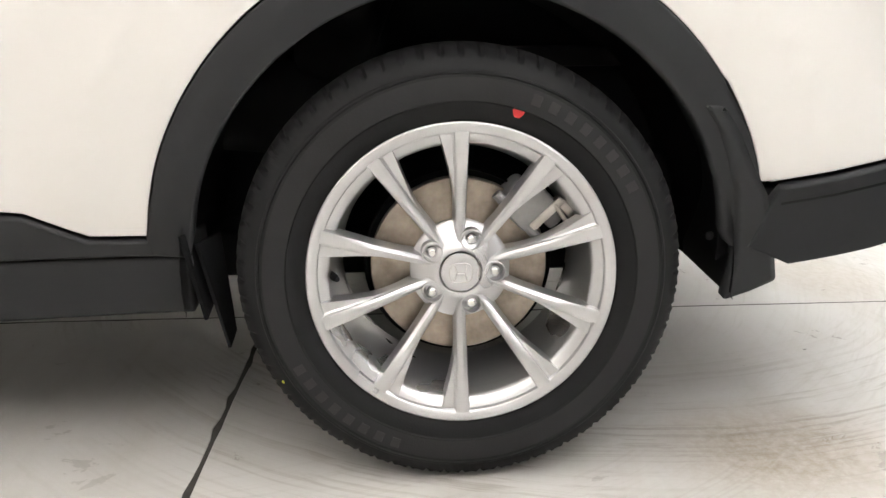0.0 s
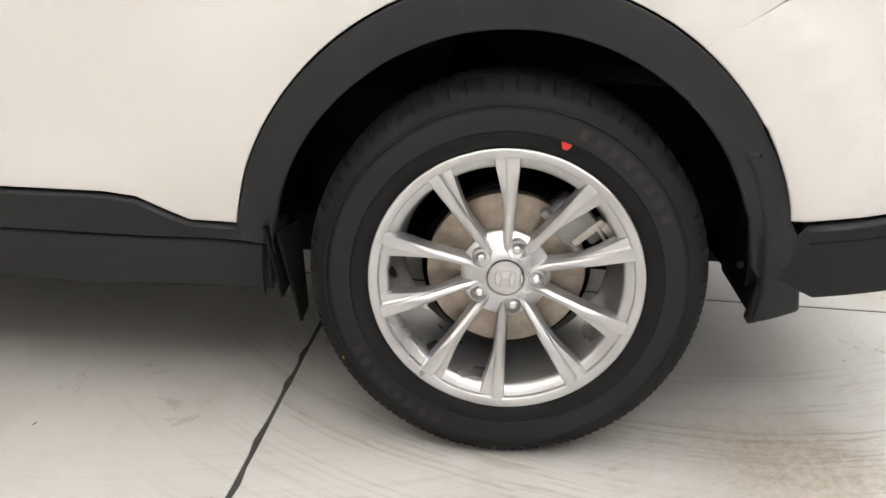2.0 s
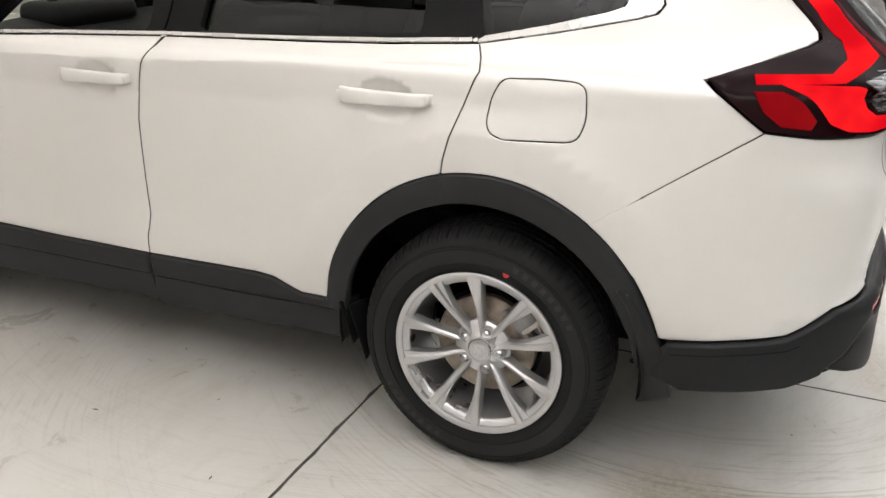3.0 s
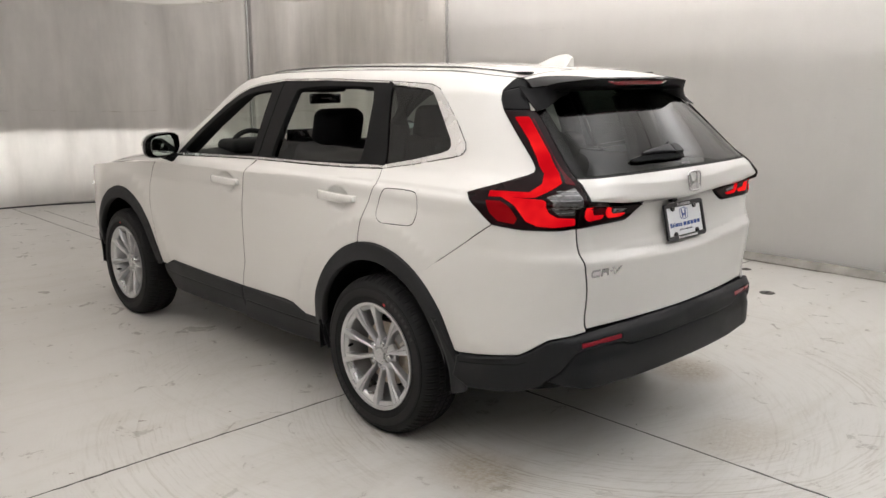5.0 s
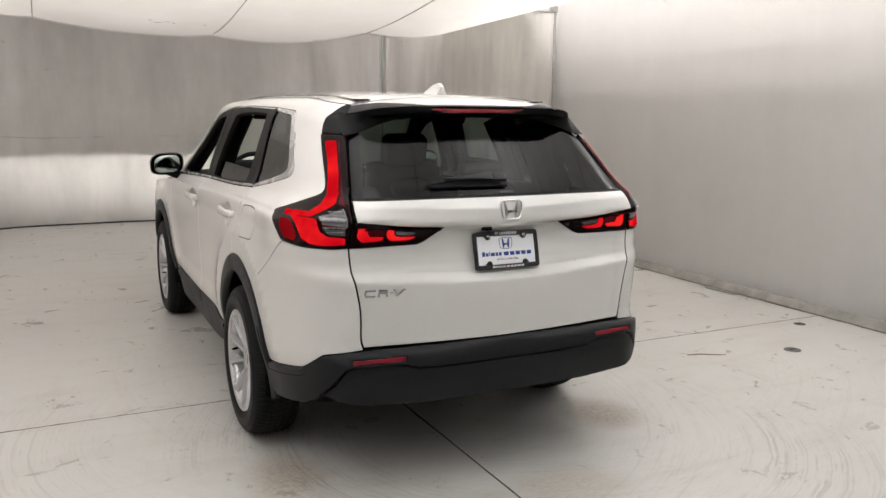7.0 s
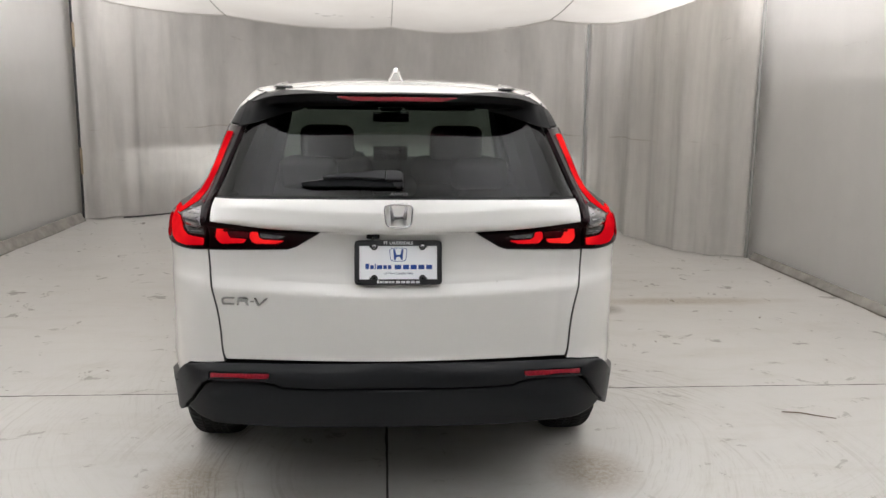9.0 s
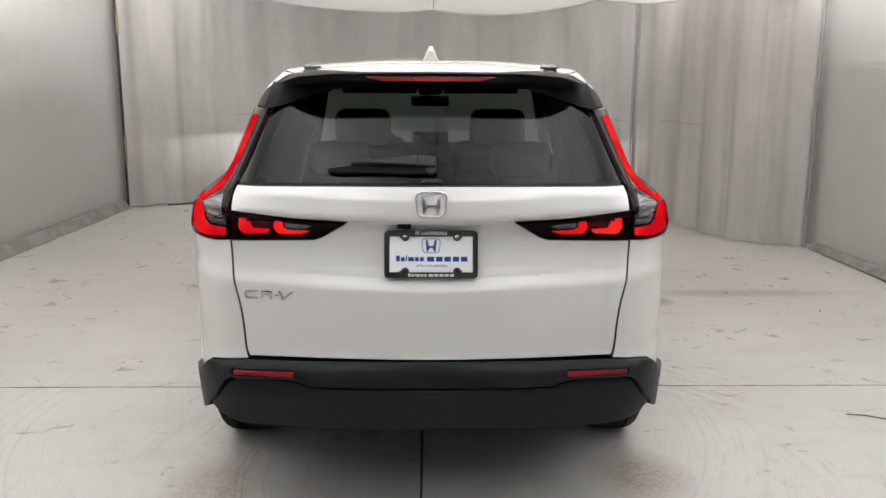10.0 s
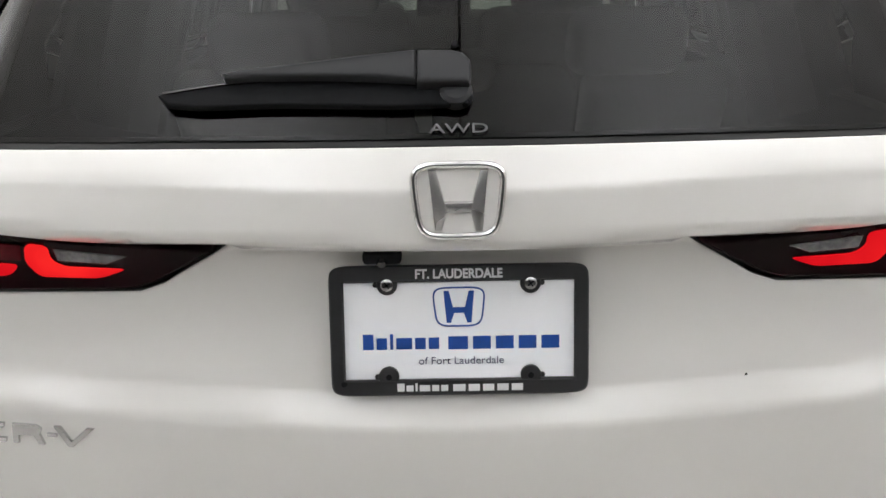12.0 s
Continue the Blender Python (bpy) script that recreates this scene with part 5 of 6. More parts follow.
part("spoiler_edge", grid_mesh("under", under_f, spaced(-1, 1, 61), spaced(0, 1, 16), .0), FRAMEBLACK, spoiler, "black spoiler edge and underside", 50)
for s in (1, -1):
    # cheek that runs down from the spoiler to the lamp
    mirror = s > 0
    cheek = flank((-.486, 1.551), (-.502, 1.52), (-.530, 1.483)) + tail((-.598, 1.479), (-.585, 1.50), (-.565, 1.54), (-.55, 1.575)) + flank((-.590, 1.583), (-.535, 1.568))
    panel("spoiler_cheek", cheek, FRAMEBLACK, spoiler, "black spoiler cheek", mirror, off=.006, depth=.03, gap=.001, bevel=.003, step=.015, edge=.01)
    panel("spoiler_side", flank((-.487, 1.602), (-.486, 1.554), (-.535, 1.571), (-.592, 1.587), (-.535, 1.597)), FRAMEBLACK, spoiler, "", mirror, off=.004, depth=.02, gap=.0008, bevel=.002, step=.015, edge=.01)
    # hollow end that closes the wing down to the glass and the lamp
    ends = [(.36, 1.545), (.43, 1.528), (.49, 1.508), (.54, 1.490), (.578, 1.481), (.604, 1.477)]
    tip = Vector((.582, -.545, 1.577))

    def end_f(t, v, s=s):
        k = min(int(t * 5), 4)
        bx = ends[k][0] + (ends[k + 1][0] - ends[k][0]) * (t * 5 - k)
        bz = ends[k][1] + (ends[k + 1][1] - ends[k][1]) * (t * 5 - k)
        low = Vector((bx, float(rear(np.array(bx), np.array(bz))) - .008, bz))
        x1 = .33 + .23 * min(t / .75, 1)
        high = Vector((x1, float(TRAIL(x1)) + .004, float(TRAIL_Z(x1)) - .006))
        if t > .75:
            high = high.lerp(tip, (t - .75) / .25)
        p = high.lerp(low, v)
        bow = .022 * math.sin(math.pi * v) * (1 - .7 * t)
        return (s * p.x, p.y + bow, p.z + bow * .4)
    part("spoiler_end", grid_mesh("end", end_f, spaced(0, 1, 31), spaced(0, 1, 9), .003), FRAMEBLACK, spoiler, "", 60)
for k, (name, mat, x0, x1, dz, out) in enumerate((("brake_lamp", REFLECTOR, -.225, .225, -.011, .003),)):
    def lamp_f(t, v):
        x = x0 + (x1 - x0) * t
        return (x, float(TRAIL(abs(x))) - out + .004 * v, float(TRAIL_Z(abs(x))) + dz - .015 * v * min(1, 8 * t * 1.0, 8 * (1 - t)) )
    part(name, grid_mesh(name, lamp_f, spaced(0, 1, 24), spaced(0, 1, 4), .004), mat, spoiler, "dark red high brake lamp")

# shark fin
def fin():
    bm = bmesh.new()
    rings = []
    for i in range(13):
        t = i / 12
        y = -.150 - .205 * t
        h = .060 * (1 - (1 - t) ** 1.7) * (1 - .35 * max(0, t - .86) / .14)
        w = .037 * (math.sin(math.pi * min(.08 + t * .62, .93))) ** .7
        base = float(ROOF_H(y)) - .004
        rings.append([bm.verts.new((w * c, y - .012 * k2, base + h * k2)) for c, k2 in ((-1, 0), (-.66, .3), (-.40, .75), (-.22, 1), (.22, 1), (.40, .75), (.66, .3), (1, 0))])
    for r, q in zip(rings, rings[1:]):
        for k in range(7):
            bm.faces.new((r[k], r[k + 1], q[k + 1], q[k]))
    bm.faces.new(rings[-1])
    return bm


part("antenna_fin", fin(), PAINT, roof, "white shark-fin antenna", 45)


def screen_f(t, v):
    """Windscreen between the pillars: v from the scuttle to the roof."""
    y = 2.03 + (1.362 - 2.03) * v
    e = float(ROOF_EDGE(y))
    a = float(side(np.array(y), np.array(e))) - .004
    x = a * t
    return (x, y + (.20 - .08 * v) * (1 - t * t), e + (.012 + .03 * v) * (1 - t * t) - .02 * (1 - v) * (1 - t * t))


part("windscreen", grid_mesh("screen", screen_f, spaced(-1, 1, 31), spaced(0, 1, 15)), CLEAR, car, "clear windscreen", 60)
NOSE = curve((0, 3.60), (.4, 3.57), (.65, 3.50), (.8, 3.40))


def bonnet_f(t, v):
    y0 = 2.05 + .18 * (1 - t * t)
    a = .868 - .055 * v ** 2
    x = a * t
    y = y0 + (float(NOSE(abs(x))) - .03 - y0) * v
    edge = 1.098 - .02 * v - .13 * v ** 3
    return (x, y, edge + (.030 + .02 * (1 - v)) * (1 - abs(t) ** 3) - (.012 if abs(t) > .97 else 0))


part("bonnet", grid_mesh("bonnet", bonnet_f, spaced(-1, 1, 41), spaced(0, 1, 31)), PAINT, car, "white bonnet", 50)


def nose_f(t, v):
    x = t * (.80 - .10 * (1 - v))
    z = .25 + (.955 - .25) * v
    return (x, float(NOSE(min(abs(x), .8))) - .02 - .05 * (1 - v) ** 2 - .10 * smooth(.75, 1.0, v), z)


part("front_bumper", grid_mesh("nose", nose_f, spaced(-1, 1, 41), spaced(0, 1, 25), .01), PAINT, car, "white front bumper", 50)
part("grille", grid_mesh("grille", lambda t, v: (t * .52, float(NOSE(abs(t * .52))) - .012 - .05 * smooth(.75, 1.0, .45 + .3 * v), .56 + .27 * v), spaced(-1, 1, 21), spaced(0, 1, 9), .012), GLOSSBLACK, car, "black grille")
part("front_skid", grid_mesh("skid", lambda t, v: (t * .72, float(NOSE(abs(t * .72))) + .0 - .04 * (1 - v), .23 + .20 * v), spaced(-1, 1, 21), spaced(0, 1, 6), .012), PLASTIC, car, "black lower front bumper")
for mirror, word in SIDES:
    s = 1 if mirror else -1
    lip = flank((3.20, .42), (3.33, .44), (3.46, .50), (3.55, .47), (3.57, .36), (3.50, .27), (3.22, .27), (3.14, .30))
    panel("front_corner_trim", lip, PLASTIC, car, "black front corner trim", mirror, off=.014, depth=.04, gap=.001, bevel=.005, step=.03)
    head = part("headlamp", grid_mesh("head", lambda t, v, s=s: (s * (.50 + .31 * t), float(NOSE(min(.50 + .31 * t, .8))) - .02 - .10 * smooth(.75, 1.0, .78 + .2 * v) + .016, .80 + .075 * t * .6 + .06 * v), spaced(0, 1, 13), spaced(0, 1, 5), .02), GLOSSBLACK, car, "slim headlamp, lit")
    part("projector", lathe([(0, 0), (.024, -.003), (.03, -.012)], 20), HEADGLOW, head, at=pose(s * .62, 3.545, .862, 0, 0, 90))
    drl = flank((3.36, .845), (3.44, .852), (3.48, .842), (3.43, .832))
    panel("day_lamp", drl, HEADGLOW, head, "", mirror, off=.006, depth=.006, gap=0, bevel=.002, step=.02)

# low beams: lamps behind a cut-off plate
for s in (1, -1):
    data = bpy.data.lights.new("low_beam", "SPOT")
    data.energy, data.spot_size, data.spot_blend, data.shadow_soft_size, data.color = 640, radians(86), 1.0, .0002, (1.0, .985, .96)
    ob = new("low_beam", data)
    ob.matrix_world = look((s * .62, 3.583, .80), (s * .62 - .2, 8.3, .84)) @ Matrix.Diagonal((1, .22, 1, 1))
    part("cut_off_plate", block((.06, .002, .018), (s * .62, 3.603, .8006 + .009), 0), MATTBLACK, car)

# ---- door mirrors
def mirror_unit(s):
    cx = s * .968
    bm = bmesh.new()
    rings = []
    for i, (dy, kx, kz) in enumerate(((-.012, .105, .070), (-.006, .109, .074), (.02, .108, .073), (.055, .095, .065), (.085, .066, .046), (.098, .03, .022))):
        ring = []
        for k in range(28):
            t = 2 * math.pi * k / 28
            c, d = math.cos(t), math.sin(t)
            ring.append(bm.verts.new((cx + s * kx * math.copysign(abs(c) ** .62, c), 1.925 + dy + .03 * (-s * 0 + c * .4) * .5, 1.214 + kz * math.copysign(abs(d) ** .7, d) - .012 * c)))
        rings.append(ring)
    for r, q in zip(rings, rings[1:]):
        for k in range(28):
            bm.faces.new((r[k], r[(k + 1) % 28], q[(k + 1) % 28], q[k]))
    bm.faces.new(rings[-1])
    return bm, rings


for s in (1, -1):
    bm, rings = mirror_unit(s)
    housing = part("door_mirror", bm, GLOSSBLACK, car, "black door mirror with white cap", 50)
    bm = bmesh.new()
    cx = s * .968
    rr = []
    for i, (dy, kx, kz) in enumerate(((.008, .111, .0755), (.025, .111, .0755), (.056, .098, .067), (.087, .068, .048), (.101, .03, .022))):
        rr.append([bm.verts.new((cx + s * kx * math.copysign(abs(math.cos(t)) ** .62, math.cos(t)), 1.925 + dy + .006 * math.cos(t), 1.214 + kz * abs(math.sin(t)) ** .7 - .012 * math.cos(t))) for t in spaced(-.02 * math.pi, 1.02 * math.pi, 20)])
    for r, q in zip(rr, rr[1:]):
        for k in range(19):
            bm.faces.new((r[k], r[k + 1], q[k + 1], q[k]))
    part("mirror_cap", bm, PAINT, housing, "white mirror cap", 50)
    glass_o = [(.088 * math.copysign(abs(math.cos(t)) ** .6, math.cos(t)), .058 * math.copysign(abs(math.sin(t)) ** .7, math.sin(t)) - .010 * math.cos(t) * s) for t in (2 * math.pi * k / 32 for k in range(32))]
    part("mirror_glass", slab(glass_o, .003, .001, pose(cx, 1.903, 1.214, 84, 0, -13 * s)), MIRROR, housing, "mirror glass", at=None)
    part("mirror_stem", rod([(s * .862, 1.93, 1.128), (s * .90, 1.94, 1.135), (s * .94, 1.945, 1.15), (s * .965, 1.95, 1.165)], [.032, .026, .024, .03], 10), MATTBLACK, housing)
    part("mirror_foot", block((.03, .12, .07), (s * .858, 1.935, 1.125), .012), MATTBLACK, housing)

# ---- inner shell: closes the gaps, holds the wheel houses
for mirror, word in SIDES:
    inner = flank((3.40, .95), (2.5, 1.03), (1.95, 1.13), (.05, 1.19), (-.30, 1.235), (-.375, 1.30), (-.20, 1.53), (-.05, 1.60), (.9, 1.615), (1.3, 1.58), (1.75, 1.34), (1.98, 1.145), (2.0, 1.17), (1.38, 1.61), (.9, 1.635), (-.3, 1.615), (-.47, 1.56)) + tail((-.545, 1.46), (-.59, 1.37)) + tail((-.63, 1.25), (-.60, .62), (-.60, .45)) + flank((-.85, .40), (-.60, .36), (-.47, .38)) + arch_line(0, .445, .462, 190 - 10, 0, 24) + flank((.47, .33), (2.2, .33)) + flank(*arc(2.70, HUB, .445, .462, 180, 0, 24)) + flank((3.2, .38), (3.42, .5))
    panel("inner_shell", inner, MATTBLACK, car, "", mirror, off=-.022, depth=.004, gap=0, bevel=.001, step=.06, edge=.03, spots=())
panel("gate_inner", tail((-.62, .62), (.62, .62), (.66, 1.0), (.65, 1.235), (-.65, 1.235), (-.66, 1.0)), MATTBLACK, gate, "", off=-.035, depth=.004, gap=0, bevel=.001, step=.05, edge=.03)
for hub in (0, 2.70):
    for s in (1, -1):
        def liner(u, v, s=s, hub=hub):
            a = radians(-8 + 193 * u)
            k = 1 + .05 * math.sin(min(v / .25, 1) * math.pi / 2) - .03 * v
            return (s * (.905 - .42 * v), hub + .452 * k * math.cos(a), HUB + .468 * k * math.sin(a))
        bm = grid_mesh("liner", liner, spaced(0, 1, 64), [0, .06, .14, .25, .5, .75, 1])
        bmesh.ops.solidify(bm, geom=bm.faces[:], thickness=.004)
        part("wheel_house", bm, MATTBLACK, car, "", 50)
        part("wheel_house_wall", block((.01, 1.0, .60), (s * .482, hub, .58), 0), MATTBLACK, car)
        if hub == 0:
            # lower ends of the liner in front of the wheel, bent and ragged
            for dx, y0, z0, z1, lean in ((.87, .438, .44, .285, -.035), (.845, .420, .42, .225, -.06)):
                bm = slab([(-.045, 0), (.045, 0), (.034, z1 - z0 + .02), (0, z1 - z0)], .006, .001, pose(s * dx, y0, z0, 90, 0, 12 * s) @ pose(0, 0, 0, math.degrees(lean) * 2, 0, 0))
                part("liner_end", bm, MATTBLACK, car)
part("floor_pan", block((1.24, 3.5, .10), (0, 1.45, .33), .03), MATTBLACK, car, "black underbody")
part("rear_underbody", block((1.10, .62, .16), (0, -.50, .44), .05), MATTBLACK, car)
part("exhaust", rod([(-.30, -.30, .33), (-.36, -.60, .345), (-.43, -.74, .362), (-.45, -.80, .352)], .022, 12), SOOTY, car, "steel exhaust tail pipe")
part("rear_axle_beam", rod([(-.62, 0, .33), (0, .03, .30), (.62, 0, .33)], .03, 10), CAST, car)

# ---- wheels: local x points outwards, origin at the tyre's middle
def tyre_bm():
    prof = [(.236, .095), (.2445, .100), (.2505, .1050), (.2575, .1105), (.268, .1145), (.2805, .1165), (.2825, .1185), (.300, .1200), (.318, .1175), (.3225, .1160), (.3245, .1175), (.3275, .1170), (.3295, .1140), (.336, .1115), (.346, .1060), (.354, .0985), (.360, .089), (.3645, .078), (.3675, .064),
            (.3685, .054), (.362, .052), (.362, .046), (.3690, .044), (.3695, .022), (.363, .020), (.363, .012), (.3695, .010), (.3695, -.010), (.363, -.012), (.363, -.020), (.3695, -.022), (.3690, -.044), (.362, -.046), (.362, -.052),
            (.3685, -.054), (.3675, -.064), (.3645, -.078), (.360, -.089), (.350, -.102), (.330, -.113), (.300, -.119), (.265, -.114), (.238, -.104), (.232, -.095)]

    def wave(i, k, r):
        h = prof[i][1]
        p = k % 5
        if .060 < abs(h) < .114 and r > .336:
            if p == 0:
                return r - (.005 if abs(h) < .10 else .0022)
            if p in (2, 3) and .075 < abs(h) < .1065:
                return r - .0016
        if abs(h) <= .045 and r > .366 and (k + (2 if h > 0 else 0)) % 5 == 0:
            return r - .004
        return r
    return lathe(prof, 360, False, wave)


def spoke_bm(angle, web_side):
    """One spoke: a ridged main bar with a sunken web towards its partner."""
    rs = (.044, .052, .062, .074, .088, .104, .120, .134, .144, .149, .154, .160, .172, .188, .204, .218, .226, .2305)
    face = curve((.044, .0700), (.062, .0730), (.09, .0800), (.12, .0890), (.147, .0975), (.156, .0995), (.18, .1030), (.21, .1072), (.2305, .1100))
    wide = curve((.044, .0040), (.060, .0055), (.074, .0068), (.088, .0074), (.12, .0078), (.15, .0086), (.19, .0096), (.2305, .0110))
    web = curve((.128, 0), (.145, .0022), (.165, .0062), (.19, .0125), (.21, .0175), (.2305, .0225))
    bm = bmesh.new()
    rings = []
    for r in rs:
        h, w, e = float(face(r)), float(wide(r)), float(web(r)) if r > .128 else 0.0
        deep = .034 + .006 * (r < .1)
        out = float(smooth(.150, .200, r))
        # a rounded bar inside, a flat one with crisp edges outside
        pts = [(-w - .0030, h - deep), (-w - .0016, h - .0100 + .004 * out), (-w + .0002, h - .0042 + .003 * out), (-w + .0030, h - .0012 + .001 * out), (-.25 * w, h + .0006 * (1 - out)), (.30 * w, h), (w - .0028, h - .0012 + .001 * out), (w, h - .0036 + .0024 * out)]
        pts += [(w + .0012, h - .0085 + .001 * out), (w + .0018 + .15 * e, h - .0096), (w + .0020 + e, h - .0098 + .0030 * out), (w + .0030 + e, h - .0130 + .0020 * out), (w + .0045 + e, h - deep)]
        rings.append([bm.verts.new((hh, web_side * t, r * 1.022)) for t, hh in pts])
    for a, b in zip(rings, rings[1:]):
        for k in range(len(a) - 1):
            bm.faces.new((a[k], a[k + 1], b[k + 1], b[k]))
        bm.faces.new((a[-1], a[0], b[0], b[-1]))
    bm.faces.new(rings[0])
    bm.faces.new(rings[-1])
    bmesh.ops.rotate(bm, cent=(0, 0, 0), matrix=Matrix.Rotation(radians(angle), 3, "X"), verts=bm.verts)
    return bm


def rim_bm():
    lip = lathe([(.2060, .060), (.2085, .082), (.2105, .0885), (.2140, .0930), (.2245, .0985), (.2268, .1000), (.2276, .1025), (.2284, .1062), (.2300, .1078), (.2405, .1112), (.2432, .1118), (.2450, .1105), (.2458, .1065), (.2445, .098), (.236, .080), (.225, .060)], 144)
    barrel = lathe([(.2250, .062), (.2065, .061), (.2030, .045), (.1990, .015), (.1970, -.030), (.2010, -.080), (.218, -.094), (.238, -.102), (.246, -.100)], 112)
    return join_bm(lip, barrel)


def hub_bm():
    """The centre of the wheel, with pockets round the nuts."""
    centre = lathe([(.0345, .058), (.0350, .0745), (.0365, .0760), (.041, .0755), (.047, .0720), (.055, .0660), (.072, .0610), (.084, .050), (.082, .030), (.03, .030)], 80)
    return centre


def nut_set():
    pocket = lathe([(.0105, .047), (.0148, .050), (.0152, .0725), (.0162, .0758), (.0180, .0750), (.0190, .068), (.0195, .050)], 28)
    nut = lathe([(0, .0755), (.0045, .0752), (.0065, .0735), (.0085, .0712), (.0098, .068), (.0100, .050), (.0112, .049), (.0112, .045)], 6 * 4)
    return pocket, nut


WHEEL_X = .815
meshes = {}


def kept(name, bm, material, sharp=35):
    """A mesh made once and shared by the four wheels."""
    me = bpy.data.meshes.new(name)
    bmesh.ops.recalc_face_normals(bm, faces=bm.faces)
    bm.to_mesh(me)
    bm.free()
    me.shade_smooth()
    me.set_sharp_from_angle(angle=radians(sharp))
    me.materials.append(material)
    meshes[name] = me
    return me


GROW = Matrix.Diagonal((1, 1.022, 1.022, 1))
grown = rim_bm()
bmesh.ops.transform(grown, matrix=GROW, verts=grown.verts)
kept("wheel", grown, ALLOY, 32)
kept("tyre", tyre_bm(), RUBBER, 28)
tread_band = lathe([(.2830, .1194), (.300, .1207), (.318, .1182)], 160)
kept("sidewall_band", tread_band, RUBBER_BAND)
kept("hub", hub_bm(), ALLOY, 32)
p, n = nut_set()
kept("nut_pocket", p, ALLOY)
kept("wheel_nut", n, CHROME, 25)
kept("spoke_a", spoke_bm(0, 1), ALLOY, 24)
kept("spoke_b", spoke_bm(0, -1), ALLOY, 24)
kept("cap", lathe([(0, .0790), (.020, .0792), (.0295, .0785), (.0325, .0770), (.0330, .072)], 48), ALLOY)
ring_o = [(.0185 * math.copysign(abs(math.cos(t)) ** .55, math.cos(t)), .0165 * math.copysign(abs(math.sin(t)) ** .55, math.sin(t))) for t in (2 * math.pi * i / 40 for i in range(40))]
cap_mark = rod([(.0798, x, y) for x, y in ring_o + ring_o[:1]], .0008, 6)
for x0, x1 in ((-.0105, -.0065), (.0105, .0065)):
    cap_mark = join_bm(cap_mark, rod([(.0798, x0, .0135), (.0800, x1, 0), (.0798, x0 * .95, -.0135)], .0011, 6))
cap_mark = join_bm(cap_mark, rod([(.0799, -.0065, -.0012), (.0799, .0065, -.0012)], .0012, 6))
kept("cap_mark", cap_mark, CHROME)
kept("valve", rod([(.070, 0, .214), (.090, 0, .2055), (.101, 0, .201)], [.0066, .006, .0045], 10), MATTBLACK)
kept("brake_disc", lathe([(.078, .030), (.079, .028), (.148, .028), (.150, .026), (.150, .004), (.148, .002), (.078, .002)], 96), DISC, 30)
kept("disc_hat", lathe([(.030, .054), (.072, .054), (.078, .050), (.080, .026)], 64), STEEL, 30)
kept("dust_shield", lathe([(.05, -.012), (.150, -.012), (.158, -.006), (.161, .006), (.163, -.002)], 64), MATTBLACK)
cal = block((.075, .085, .060), (0, 0, 0), .014, 3)
cal = join_bm(cal, block((.030, .060, .075), (.030, .004, .006), .010, 2), block((.05, .030, .030), (.0, .050, .018), .008, 2), rod([(.035, -.05, -.02), (.035, .05, -.02)], .009, 10))
kept("caliper", cal, CAST, 30)
brk = block((.028, .052, .018), (.032, .0, .030), .005, 2)
brk = join_bm(brk, block((.028, .016, .070), (.034, -.026, .0), .005, 2), block((.022, .014, .030), (.032, .026, .018), .004, 2), rod([(.045, -.03, .02), (.047, .02, .012)], .004, 8))
kept("caliper_bracket", brk, STEEL, 30)
kept("knuckle", join_bm(block((.05, .10, .20), (-.05, .0, .02), .02, 2), rod([(-.06, .0, .12), (-.10, .02, .30)], .028, 12), rod([(-.05, .06, -.10), (-.25, .02, -.08)], .022, 10)), MATTBLACK)
kept("paint_dot", slab([(.0085 * (1 + .25 * math.sin(3 * t)) * math.cos(t), .0085 * (1 + .2 * math.cos(2 * t)) * math.sin(t)) for t in (2 * math.pi * i / 14 for i in range(14))], .0006, 0, pose(0, 0, 0, 90, 0, 90)), REDPAINT)
kept("yellow_dot", slab([(.0030 * math.cos(t), .0018 * math.sin(t)) for t in (2 * math.pi * i / 10 for i in range(10))], .0006, 0, pose(0, 0, 0, 90, 0, 90)), YELLOWPAINT)


# raised marks on the sidewall, as plain bars of the lettering's size
kept("sidewall_mark", block((.0010, .0150, .017), (.1203, 0, .3035), .0005, 1), plain("tyre_marking", (.0132, .0133, .0138), .60, vary=.1))


def put(name, mesh, parent, m=None, label=""):
    ob = new(name, meshes[mesh])
    ob.parent = parent
    if m is not None:
        ob.matrix_basis = m
    if label:
        ob["label"] = label
    return ob


